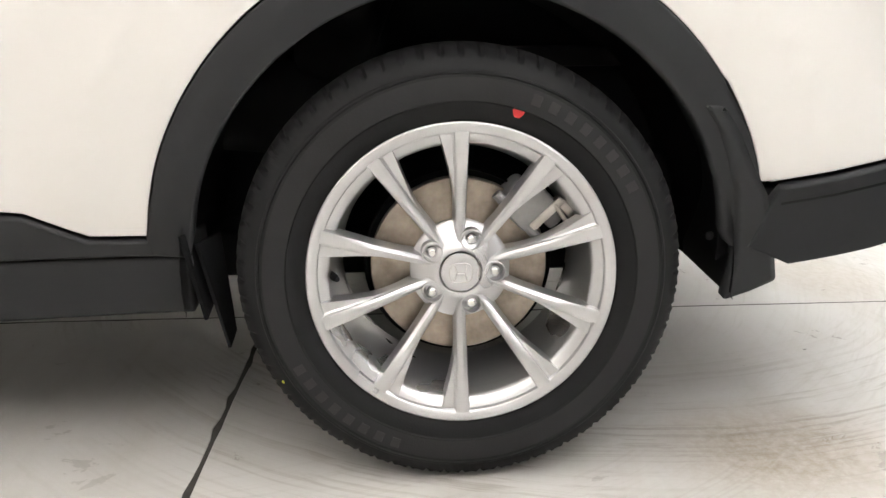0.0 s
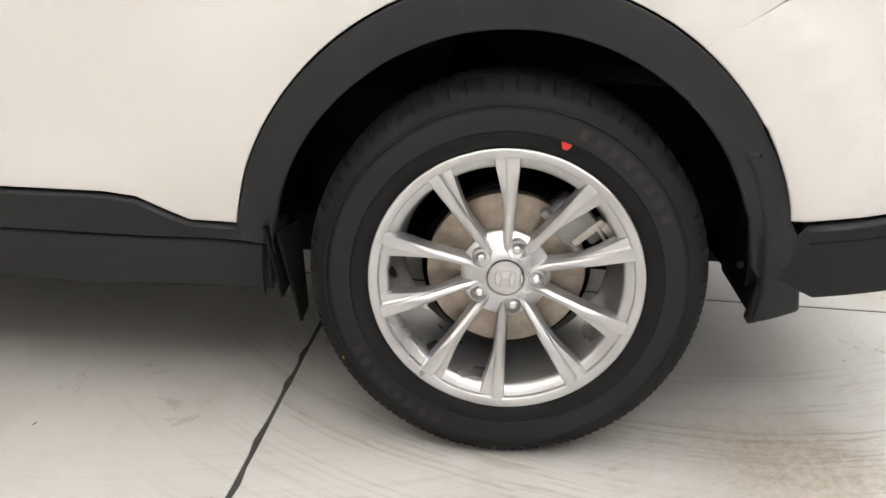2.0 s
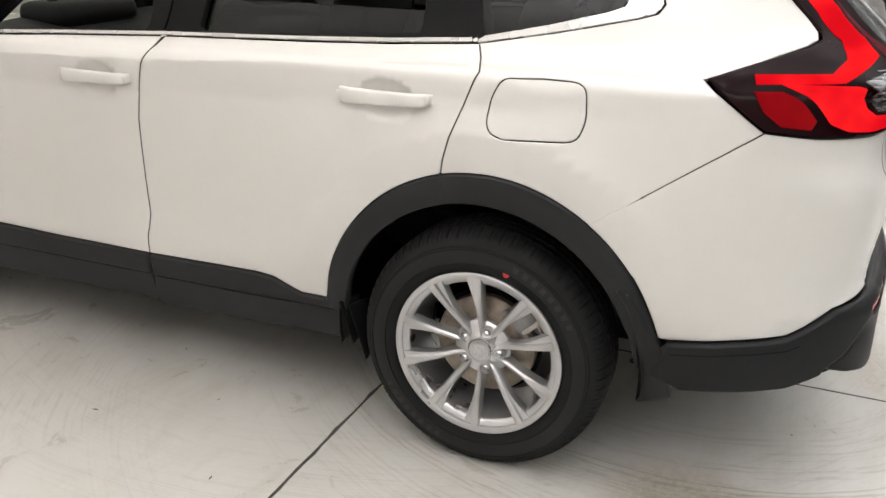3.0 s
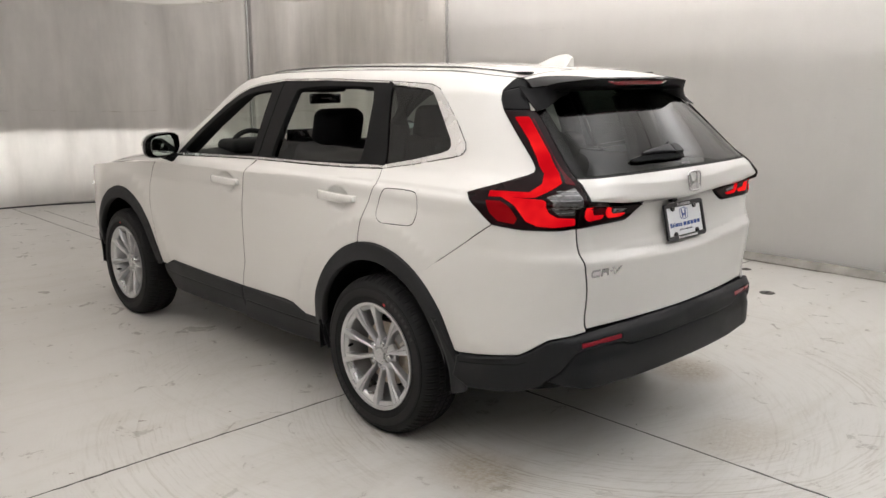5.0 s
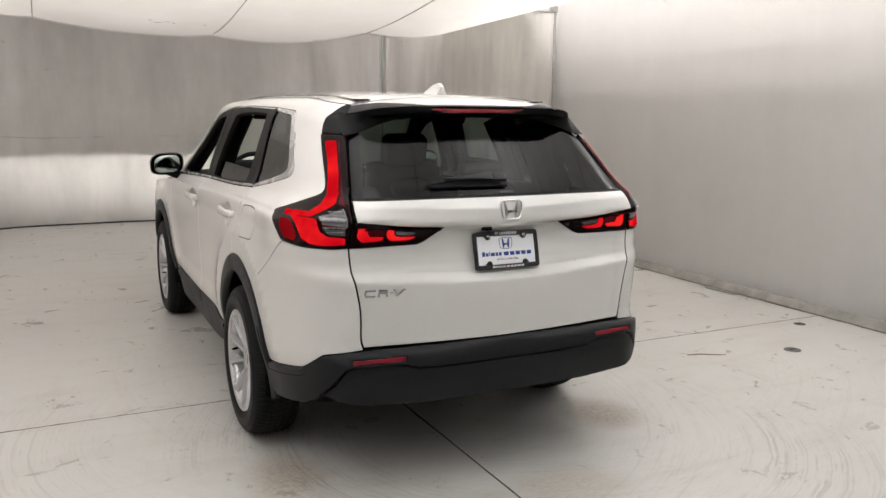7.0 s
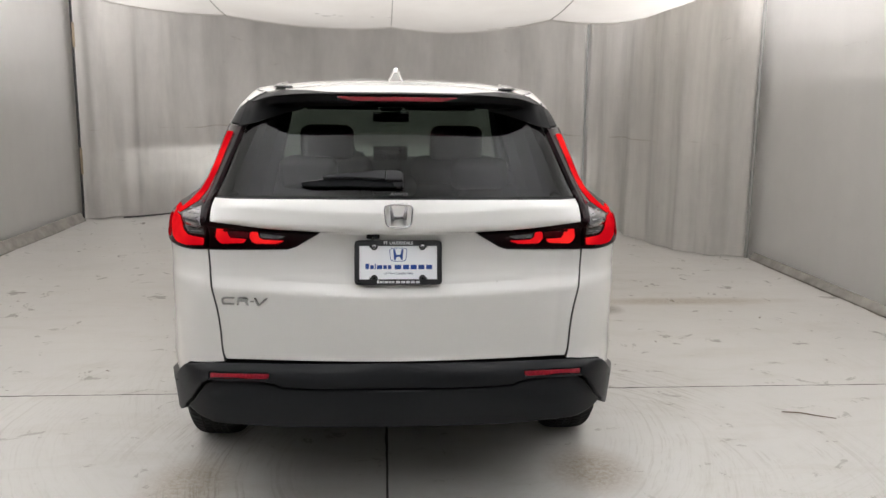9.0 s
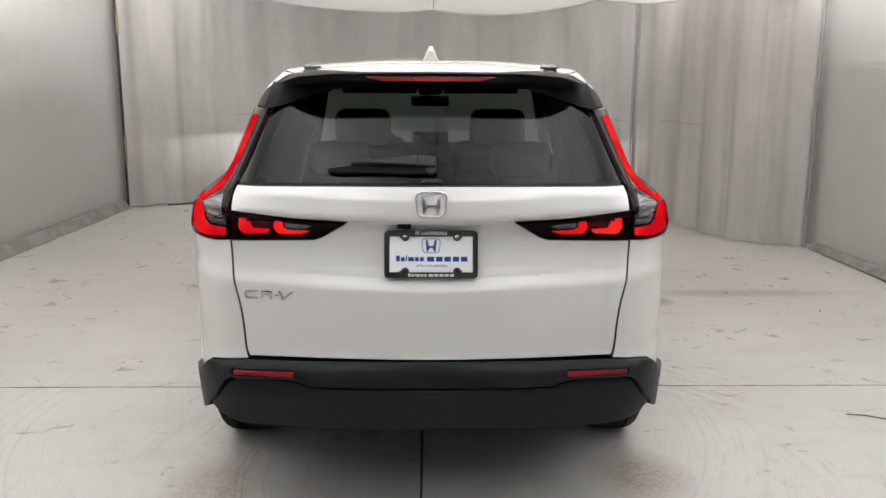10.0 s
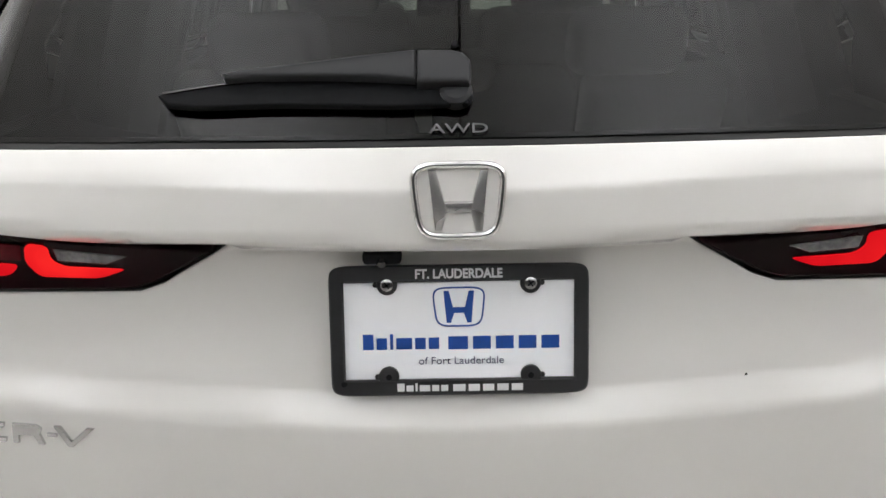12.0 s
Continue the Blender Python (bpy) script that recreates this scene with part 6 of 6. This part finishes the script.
def wheel(x, y, turn):
    """turn: degrees by which the wheel has rolled."""
    s = 1 if x > 0 else -1
    # outward is local +x; on the near side the wheel faces -x and its picture is mirrored by half a turn
    base = pose(x, y, HUB + .004, 0, 0, 0 if s > 0 else 180) @ Matrix.Rotation(radians(turn), 4, "X")
    w = put("wheel", "wheel", car, base, "silver ten-spoke alloy wheel")
    put("tyre", "tyre", w, None, "black road tyre, nearly new")
    put("sidewall_band", "sidewall_band", w)
    for a0 in (-14, 166):
        for i in range(8):
            put("sidewall_mark", "sidewall_mark", w, Matrix.Rotation(radians(a0 - 8 - 5.6 * i), 4, "X"))
    put("hub", "hub", w)
    for k in range(5):
        a = 72 * k
        put("spoke", "spoke_b", w, Matrix.Rotation(radians(a), 4, "X"))
        put("spoke", "spoke_a", w, Matrix.Rotation(radians(a + 36), 4, "X"))
        for name in ("nut_pocket", "wheel_nut"):
            put(name, name, w, Matrix.Rotation(radians(a - 18), 4, "X") @ Matrix.Translation((0, 0, .0572)))
    put("centre_cap", "cap", w)
    put("cap_mark", "cap_mark", w, Matrix.Rotation(radians(0), 4, "X"), "plain raised emblem shape")
    put("valve", "valve", w, Matrix.Rotation(radians(VALVE), 4, "X"))
    put("paint_dot", "paint_dot", w, Matrix.Rotation(radians(DOT), 4, "X") @ Matrix.Translation((.1165, 0, .276)), "red paint dot")
    put("yellow_dot", "yellow_dot", w, Matrix.Rotation(radians(YDOT), 4, "X") @ Matrix.Translation((.110, 0, .341)), "yellow paint dot")
    still = pose(x, y, HUB + .004, 0, 0, 0 if s > 0 else 180)
    disc = put("brake_disc", "brake_disc", car, still, "brown-grey steel brake disc")
    put("disc_hat", "disc_hat", disc)
    put("dust_shield", "dust_shield", disc)
    put("knuckle", "knuckle", disc)
    # seen from outside, local +y points ahead on the far side and back on the near side
    c = put("caliper", "caliper", car, still @ Matrix.Rotation(radians(s * 47 if s > 0 else -47), 4, "X") @ Matrix.Translation((.010, 0, .150)) @ Matrix.Rotation(radians(0), 4, "X"), "grey cast brake caliper")
    put("caliper_bracket", "caliper_bracket", c, Matrix.Translation((.0, .058, .018)))
    return w


VALVE, DOT, YDOT = 90, -18, 120
for x in (-WHEEL_X, WHEEL_X):
    wheel(x, 0.0, 0)
    wheel(x, 2.70, 24)

# ---- fittings on the gate: wiper, emblem, badge, plate
def on_gate(x, z, lift=0.0):
    """Frame on the gate's surface: x to the right as seen from behind, y up the surface, z outwards."""
    u, _ = to_u(("r", x, z)) if x else (0.0, z)
    n = Vector(normal(np.array([u]), np.array([z]))[0])
    p = Vector([float(c) for c in point(np.array(u), np.array(z))])
    right = Vector((1, 0, 0))
    up = n.cross(right).normalized()
    right = up.cross(n).normalized()
    m = Matrix((right, up, n)).transposed().to_4x4()
    m.translation = p + n * lift
    return m


def superellipse(a, b, e=.5, n=48):
    return [(a * math.copysign(abs(math.cos(t)) ** e, math.cos(t)), b * math.copysign(abs(math.sin(t)) ** e, math.sin(t))) for t in (2 * math.pi * i / n for i in range(n))]


m = on_gate(0, 1.1815, .002)
ring = superellipse(.0475, .0400, .42)
ring = [(x * (1 + .10 * y / .0425), y) for x, y in ring]
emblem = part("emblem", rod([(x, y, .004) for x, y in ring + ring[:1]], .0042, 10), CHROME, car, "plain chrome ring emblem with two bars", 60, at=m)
part("emblem_back", slab([(x * .93, y * .93) for x, y in ring], .001, .0003), PAINT, emblem)
for s in (-1, 1):
    bar = [(s * .0330, .034), (s * .0245, .034), (s * .0150, -.002), (s * .0120, -.008), (s * .0190, -.034), (s * .0265, -.034)]
    part("emblem_bar", slab(bar if s > 0 else bar[::-1], .005, .0022), SATIN, emblem)
part("emblem_bar", slab([(-.0170, -.001), (-.0135, -.0135), (.0135, -.0135), (.0170, -.001)], .006, .002), SATIN, emblem)

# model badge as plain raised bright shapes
m = on_gate(-.558, .868, .0)
badge = new("model_badge", None)
badge.parent, badge.matrix_basis = car, m
shapes = ([(-.082, -.014), (-.086, -.006), (-.086, .006), (-.080, .015), (-.038, .015), (-.040, .008), (-.074, .008), (-.078, .004), (-.078, -.004), (-.074, -.008), (-.040, -.008), (-.042, -.015), (-.078, -.015)],
          [(-.032, -.015), (-.027, .015), (.006, .015), (.012, .009), (.008, .001), (.012, -.015), (.004, -.015), (-.001, -.002), (-.0215, -.002), (-.024, -.015)],
          [(.017, -.002), (.018, .003), (.032, .003), (.031, -.002)],
          [(.030, .015), (.039, .015), (.050, -.007), (.074, .015), (.085, .015), (.052, -.015), (.044, -.015)])
for sh in shapes:
    part("badge_shape", slab(sh, .004, .001), BADGE, badge)

# drive badge on the glass
def lettering(name, text, size, material, parent, m, bold=0.0, wide=1.0, align="CENTER"):
    cu = bpy.data.curves.new(name, "FONT")
    cu.body, cu.size, cu.align_x, cu.align_y, cu.extrude, cu.offset = text, size, align, "CENTER", .0006, bold
    tmp = new(name + "_line", cu)
    me = bpy.data.meshes.new_from_object(tmp.evaluated_get(bpy.context.evaluated_depsgraph_get()))
    bpy.data.objects.remove(tmp)
    bpy.data.curves.remove(cu)
    me.materials.clear()
    ob = link(name, me, material, parent)
    ob.matrix_basis = m @ Matrix.Diagonal((wide, 1, 1, 1))
    return ob


lettering("drive_decal", "AWD", .0170, AWDGREY, rear_glass, on_gate(.002, 1.2510, .003), 0.0, 1.62)

# wiper over the glass: pivot, head, tapering arm, blade
def wiper_piece(name, outline, lift, thick, bevel, material, label=""):
    """A flat outline laid along the curved glass, with thickness and a rounded upper edge."""
    bm = slab(outline, thick, bevel, None, 3)
    for v in bm.verts:
        v.co.z -= .119 * v.co.x ** 2
    return part(name, bm, material, rear_glass, label, 40, at=on_gate(0, 1.3, 0.0) @ pose(0, .015, lift))


part("wiper_pivot", lathe([(0, .016), (.014, .0155), (.0185, .012), (.0195, 0)], 28), PLASTIC, rear_glass, "black rear wiper at rest", at=on_gate(0, 1.3, 0.0) @ pose(0, -.025, 0, 0, -90, 0))
wiper_piece("wiper_head", [(-.0445, .0099), (-.004, .0090), (.0085, .0050), (.0165, -.0050), (.0178, -.0180), (.0152, -.0390), (-.0445, -.0366)], .004, .023, .006, PLASTIC)
wiper_piece("wiper_arm", [(-.2687, -.0135), (-.2405, -.0080), (-.1579, -.0008), (-.1100, .0045), (-.0683, .0088), (-.0458, .0108), (-.0458, -.0331), (-.0931, -.0281), (-.1567, -.0232), (-.2266, -.0204), (-.2647, -.0204)], .014, .012, .0045, PLASTIC, "black wiper arm")
wiper_piece("wiper_blade", [(-.3456, -.0274), (-.3351, -.0240), (-.2749, -.0172), (-.1851, -.0126), (-.0463, -.0222), (.0177, -.0297), (.0137, -.0574), (-.0683, -.0588), (-.195, -.0514), (-.2968, -.0484), (-.3326, -.0421)], .002, .009, .003, MATTBLACK, "black wiper blade")
wiper_piece("wiper_spine", [(-.340, -.0262), (-.2749, -.0188), (-.1851, -.0140), (-.100, -.0180), (-.100, -.0200), (-.1851, -.0162), (-.2749, -.0212), (-.338, -.0285)], .011, .0025, .0008, GLOSSBLACK)
part("washer_nozzle", lathe([(0, .004), (.004, .003), (.005, 0)], 10), MATTBLACK, rear_glass, at=on_gate(.0, 1.335, .0) @ pose(0, 0, 0, 0, -90, 0))

# camera under the lip
cam_pod = part("reversing_camera", block((.046, .022, .016), (0, 0, 0), .005, 2), MATTBLACK, car, "black reversing camera under the lip", at=pose(-.090, -.985, 1.1035, 10, 0, 0))
part("camera_lens", lathe([(0, .006), (.005, .004), (.006, 0)], 14), GLOSSBLACK, cam_pod, at=pose(0, -.012, -.003, 0, 0, -90))

# plate: white card in a black dealer frame, hung on four screws
PLATE = pose(0, -.9925, 1.0095, 90 - 13.2, 0, 0)
W2, H2 = .1560, .0800
plate = part("plate", slab([(-.150, -.074), (.150, -.074), (.150, .074), (-.150, .074)], .0015, 0), PLATEWHITE, car, "white paper dealer plate in a black frame", at=PLATE)


def frame_bm():
    bm = bmesh.new()
    rings = []
    n = 72
    out = superellipse(W2, H2, .12, n)
    for i, (x, y) in enumerate(out):
        ix, iy = max(-.1385, min(.1385, x * .9)), max(-.0600, min(.0595, y))
        if abs(x) >= .1385 * .999:
            ix = math.copysign(.1385, x)
        else:
            ix = x
        if iy in (-.0600, .0595) or abs(x) < .1385:
            iy = .0595 if y > 0 else -.0600
        rings.append([bm.verts.new(p) for p in ((x, y, 0), (x, y, .006), (x * .988, y * .975, .0085), (ix + math.copysign(.002, ix), iy + math.copysign(.002, iy), .0085), (ix, iy, .006), (ix, iy, .002))])
    for a, b in zip(rings, rings[1:] + rings[:1]):
        for k in range(5):
            q = (a[k], a[k + 1], b[k + 1], b[k])
            bm.faces.new(q)
    bmesh.ops.remove_doubles(bm, verts=bm.verts, dist=1e-5)
    bmesh.ops.dissolve_degenerate(bm, dist=1e-6, edges=bm.edges)
    return bm


part("plate_frame", frame_bm(), PLATEBLACK, plate, "black plastic plate frame", 30)
for x, y in ((-.086, .0565), (.086, .0565), (-.086, -.0565), (.086, -.0565)):
    lug = slab([(.0125 * math.cos(t), .0125 * math.sin(t)) for t in (2 * math.pi * i / 24 for i in range(24))], .0055, .001)
    part("frame_lug", lug, PLATEBLACK, plate, at=pose(x, y, .0022))
    part("slot", slab([(.010, -.003), (.016, -.003), (.0175, 0), (.016, .003), (.010, .003)], .0028, 0), PLATEBLACK, plate, at=pose(x, y, .0022, 0, 0, 0 if x > 0 else 180))
    if y > 0:
        part("screw", lathe([(0, .0095), (.005, .0094), (.0075, .0085), (.0082, .006)], 20), BADGE, plate, at=pose(x, y, .001, 0, -90, 0))
        part("screw_slot", block((.009, .0016, .0008), (0, 0, 0), 0), MATTBLACK, plate, at=pose(x, y, .0106, 0, 0, 35))
        part("screw_slot", block((.009, .0016, .0008), (0, 0, 0), 0), MATTBLACK, plate, at=pose(x, y, .0106, 0, 0, 125))
    else:
        part("rivet", lathe([(0, .0075), (.003, .0075), (.0042, .006)], 12), MATTBLACK, plate, at=pose(x, y, .001, 0, -90, 0))
lettering("frame_words", "FT. LAUDERDALE", .0155, INKWHITE, plate, pose(0, .0690, .0088), .0005, .88)
# dealer's name as plain bars
def bars(parent, material, y, z, pieces, high):
    for x0, x1 in pieces:
        part("printed_bar", slab([(x0, y - high / 2), (x1, y - high / 2), (x1, y + high / 2), (x0, y + high / 2)], .0005, 0, Matrix.Translation((0, 0, z))), material, parent)


def word_bars(parent, material, y, z, x0, x1, widths, heights, high):
    """A row of plain upright bars, one for each printed character, standing on one line."""
    unit = (x1 - x0) / (sum(widths) + .28 * (len(widths) - 1))
    x = x0
    for w, h in zip(widths, heights):
        bars(parent, material, y - high / 2 + high * h / 2, z, ((x, x + w * unit),), high * h)
        x += (w + .28) * unit


for parent, material, y, z, left, right, high in ((plate, INKWHITE, -.0690, .0086, (-.076, -.0145), (-.0085, .076), .0100), (plate, INKBLUE, -.0140, .0016, (-.117, -.0245), (-.0135, .121), .0190)):
    word_bars(parent, material, y, z, *left, (1, 1, .3, 1.5, 1, 1), (1, .74, 1, .74, .74, .74), high)
    word_bars(parent, material, y - high * .04, z, *right, (1.1, 1, 1, 1, 1), (.84,) * 5, high)
lettering("plate_words", "of Fort Lauderdale", .0128, INKGREY, plate, pose(.002, -.0385, .0018), 0.0, 1.08)
mark = superellipse(.0295, .0235, .42)
mark = [(x * (1 + .09 * y / .0235), y) for x, y in mark]
part("printed_ring", rod([(x, y + .028, .0016) for x, y in mark + mark[:1]], .0011, 6), INKBLUE, plate)
for s in (-1, 1):
    bar = [(s * .0185, .0475), (s * .0120, .0475), (s * .0070, .0265), (s * .0055, .0215), (s * .0100, .0085), (s * .0150, .0085)]
    part("printed_shape", slab(bar if s > 0 else bar[::-1], .0006, 0, Matrix.Translation((0, 0, .0015))), INKBLUE, plate)
part("printed_shape", slab([(-.0085, .0275), (-.0070, .0205), (.0070, .0205), (.0085, .0275)], .0006, 0, Matrix.Translation((0, 0, .0013))), INKBLUE, plate)
part("paint_chip", slab([(-.002, -.0015), (.0018, -.001), (.001, .002), (-.0012, .0015)], .0006, 0), GRIT, gate, at=on_gate(.366, .936, .0003))

# ---- cabin, seen through the glass
def cushion(w, d, h, bevel=.05):
    return block((w, d, h), (0, 0, 0), bevel, 4)


def seat(x, y, parent):
    base = part("front_seat", cushion(.52, .52, .20, .06), SEATCLOTH, parent, "black cloth front seat", 60, at=pose(x, y + .22, .66, 8, 0, 0))
    back = cushion(.52, .16, .66, .07)
    bmesh.ops.transform(back, matrix=pose(0, -.27, .33, 14, 0, 0), verts=back.verts)
    part("seat_back", back, SEATCLOTH, base, "", 60)
    part("head_rest", cushion(.31, .12, .21, .055), SEATCLOTH, base, "black head rest", 60, at=pose(0, -.335, .73, 6, 0, 0))
    for dx in (-.07, .07):
        part("rest_post", rod([(dx, -.33, .60), (dx, -.335, .70)], .007, 8), STEEL, base)
    return base


seat(-.375, 1.18, car)
seat(.375, 1.18, car)
bench = part("rear_seat", cushion(1.28, .50, .18, .06), SEATCLOTH, car, "black cloth rear bench", 60, at=pose(0, .42, .62, 5, 0, 0))
for x, w in ((-.40, .50), (.13, .34), (.49, .36)):
    part("rear_backrest", cushion(w if w > .4 else w, .14, .58, .06), SEATCLOTH, bench, "", 60, at=pose(x, -.26, .32, 18, 0, 0))
for x, w, h, z in ((-.40, .27, .15, .66), (.0, .22, .10, .60), (.40, .27, .15, .66)):
    part("rear_head_rest", cushion(w, .10, h, .045), SEATCLOTH, bench, "black rear head rest", 60, at=pose(x, -.37, z, 12, 0, 0))
dash = part("dashboard", grid_mesh("dash", lambda t, v: (t * .80, 2.03 - .10 * abs(t) ** 2 - .42 * math.sin(v * 1.45), 1.196 - .03 * abs(t) - .02 * math.sin(v * 3) - .28 * v ** 3), spaced(-1, 1, 25), spaced(0, 1, 13), .02), TRIMBLACK, car, "black dashboard", 50)
part("instrument_hood", block((.40, .24, .09), (-.375, 1.88, 1.185), .04, 3), TRIMBLACK, dash)
part("centre_screen", block((.24, .02, .14), (0, 1.88, 1.20), .008), GLOSSBLACK, dash, "black centre screen")
wheel_rim = [(.185 * math.cos(t), .185 * math.sin(t), 0) for t in (2 * math.pi * i / 36 for i in range(37))]
sw = part("steering_wheel", rod(wheel_rim, .0165, 10), TRIMBLACK, car, "black steering wheel", 60, at=pose(-.375, 1.83, 1.105, 66, 0, 0))
part("steering_boss", block((.13, .10, .05), (0, -.01, -.02), .03, 3), TRIMBLACK, sw)
for a in (180, 0, 270):
    part("steering_spoke", rod([(.05 * math.cos(radians(a)), .05 * math.sin(radians(a)), -.015), (.18 * math.cos(radians(a)), .18 * math.sin(radians(a)), 0)], .014, 8), SATIN if a == 270 else TRIMBLACK, sw)
mirror_in = part("cabin_mirror", block((.24, .03, .065), (0, 1.60, 1.475), .014, 3), GLOSSBLACK, car, "black interior mirror")
part("mirror_mount", block((.15, .12, .085), (0, 1.58, 1.555), .025, 3), MATTBLACK, mirror_in)
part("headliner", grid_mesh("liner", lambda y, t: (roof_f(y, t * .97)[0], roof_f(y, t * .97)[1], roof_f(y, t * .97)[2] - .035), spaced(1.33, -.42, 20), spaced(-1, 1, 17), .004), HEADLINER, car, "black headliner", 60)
for s in (1, -1):
    part("sun_visor", block((.44, .022, .05), (s * .30, 1.28, 1.548), .010, 2), TRIMBLACK, car, "black folded sun visor")
part("cargo_floor", block((1.10, .75, .04), (0, -.42, .70), .01), TRIMBLACK, car)
for s in (1, -1):
    part("cargo_side", block((.05, .95, .36), (s * .66, -.30, 1.03), .02), TRIMBLACK, car)
    part("door_card", block((.03, 1.46, .62), (s * .80, 1.34, .82), .012), TRIMBLACK, car)
    # pillars inside
    part("inner_pillar", rod([(s * .76, 1.07, 1.20), (s * .70, 1.04, 1.38), (s * .62, 1.0, 1.56)], [.05, .045, .04], 10), TRIMBLACK, car)
    part("inner_pillar", rod([(s * .70, .12, 1.20), (s * .64, .14, 1.38), (s * .57, .17, 1.54)], [.06, .055, .05], 10), TRIMBLACK, car)
    part("inner_pillar", rod([(s * .62, -.42, 1.16), (s * .57, -.38, 1.35), (s * .51, -.33, 1.54)], [.10, .09, .08], 10), TRIMBLACK, car)
    part("inner_pillar", rod([(s * .80, 1.98, 1.12), (s * .715, 1.70, 1.335), (s * .635, 1.36, 1.56)], [.035, .028, .03], 10), TRIMBLACK, car)
part("grab_handle", rod([(.56, .70, 1.56), (.57, .66, 1.52), (.57, .52, 1.52), (.56, .48, 1.56)], .011, 8), TRIMBLACK, car)
part("seat_belt", slab([(-.024, 0), (.024, 0), (.024, .50), (-.024, .50)], .002, 0), MATTBLACK, car, "black seat belt", at=pose(.64, .95, 1.0, 90, 0, 80))

# ---- on the floor: drains, leaves, grit, a cable at the curtain's foot
def drain(x, y, r):
    d = part("floor_drain", lathe([(0, .004), (r * .8, .005), (r, .003), (r * 1.05, .0005)], 28), plain("worn_drain_cover", (.10, .095, .09), .6, metal=.4, vary=.3, scale=40), None, at=pose(x, y, 0, 0, -90, 0))
    tagged(d, "small round dark drain cover set in the floor", "drain", "floor drains")
    part("slot", block((r * 1.1, r * .22, .002), (0, 0, 0), 0), MATTBLACK, d, at=pose(.0055, 0, 0, 0, 90, 0))


drain(2.78, -.14, .055)
drain(3.40, .335, .042)


def chip(x, y, size, seed, material, label, name, cat):
    rnd = random.Random(seed)
    n = 9
    bm = bmesh.new()
    mid = bm.verts.new((0, 0, size * (.12 + .10 * rnd.random())))
    ring = []
    for i in range(n):
        a = 2 * math.pi * i / n
        r = size * (.45 + .5 * rnd.random()) * (1.6 if i in (0, 4, 5) else .8)
        ring.append(bm.verts.new((r * math.cos(a), .55 * r * math.sin(a), .001 + size * .10 * rnd.random())))
    for i in range(n):
        bm.faces.new((mid, ring[i], ring[(i + 1) % n]))
    bmesh.ops.solidify(bm, geom=bm.faces[:], thickness=.0008)
    ob = part(name, bm, material, None, at=pose(x, y, .0008, 0, 0, rnd.random() * 360))
    tagged(ob, label, cat, name + "s on the floor")


LEAVES = ((-1.66, .86, .017), (-1.30, .67, .010), (-1.16, 1.25, .012), (1.70, 2.23, .024), (2.78, 1.94, .024), (2.55, 2.75, .012), (1.78, 1.35, .014), (2.9, 1.0, .010), (-2.9, 2.6, .018), (-2.1, .55, .012), (-3.2, 4.9, .02))
for i, (x, y, s) in enumerate(LEAVES):
    chip(x, y, s, i, LEAF, "curled brown scrap of dry leaf on the floor", "leaf_scrap", "leaf")
rnd = random.Random(5)
for i in range(46):
    chip(-2.9 + 6.2 * rnd.random(), -2.2 + 7.5 * rnd.random() ** 1.2, .004 + .006 * rnd.random() ** 2, 100 + i, GRIT, "small dark crumb of grit on the floor", "grit_crumb", "grit")
twig = tagged(part("twig", rod([(2.02, .05, .006), (2.10, .02, .012), (2.19, -.02, .007), (2.26, -.05, .005)], [.003, .004, .003, .002], 6), LEAF, None), "thin dry brown twig lying on the floor", "twig")
cable = [(*(along(FRONT, t) + Vector((.03 * math.sin(t * 40), -.07 + .02 * math.sin(t * 23)))), .011) for t in spaced(.12, .97, 80)]
tagged(part("floor_cable", rod(cable, .010, 8), CABLE, None), "thin black cable along the curtain foot", "cable")
# loose flap of trim at the right wall's foot
strip = slab([(0, 0), (.34, -.03), (.40, .0), (.33, .05), (.02, .035)], .006, .002)
tagged(part("floor_strip", strip, PIPE, None, at=pose(3.725, 1.28, .004, 2, 0, 92)), "bent loose metal strip at the wall foot", "strip")
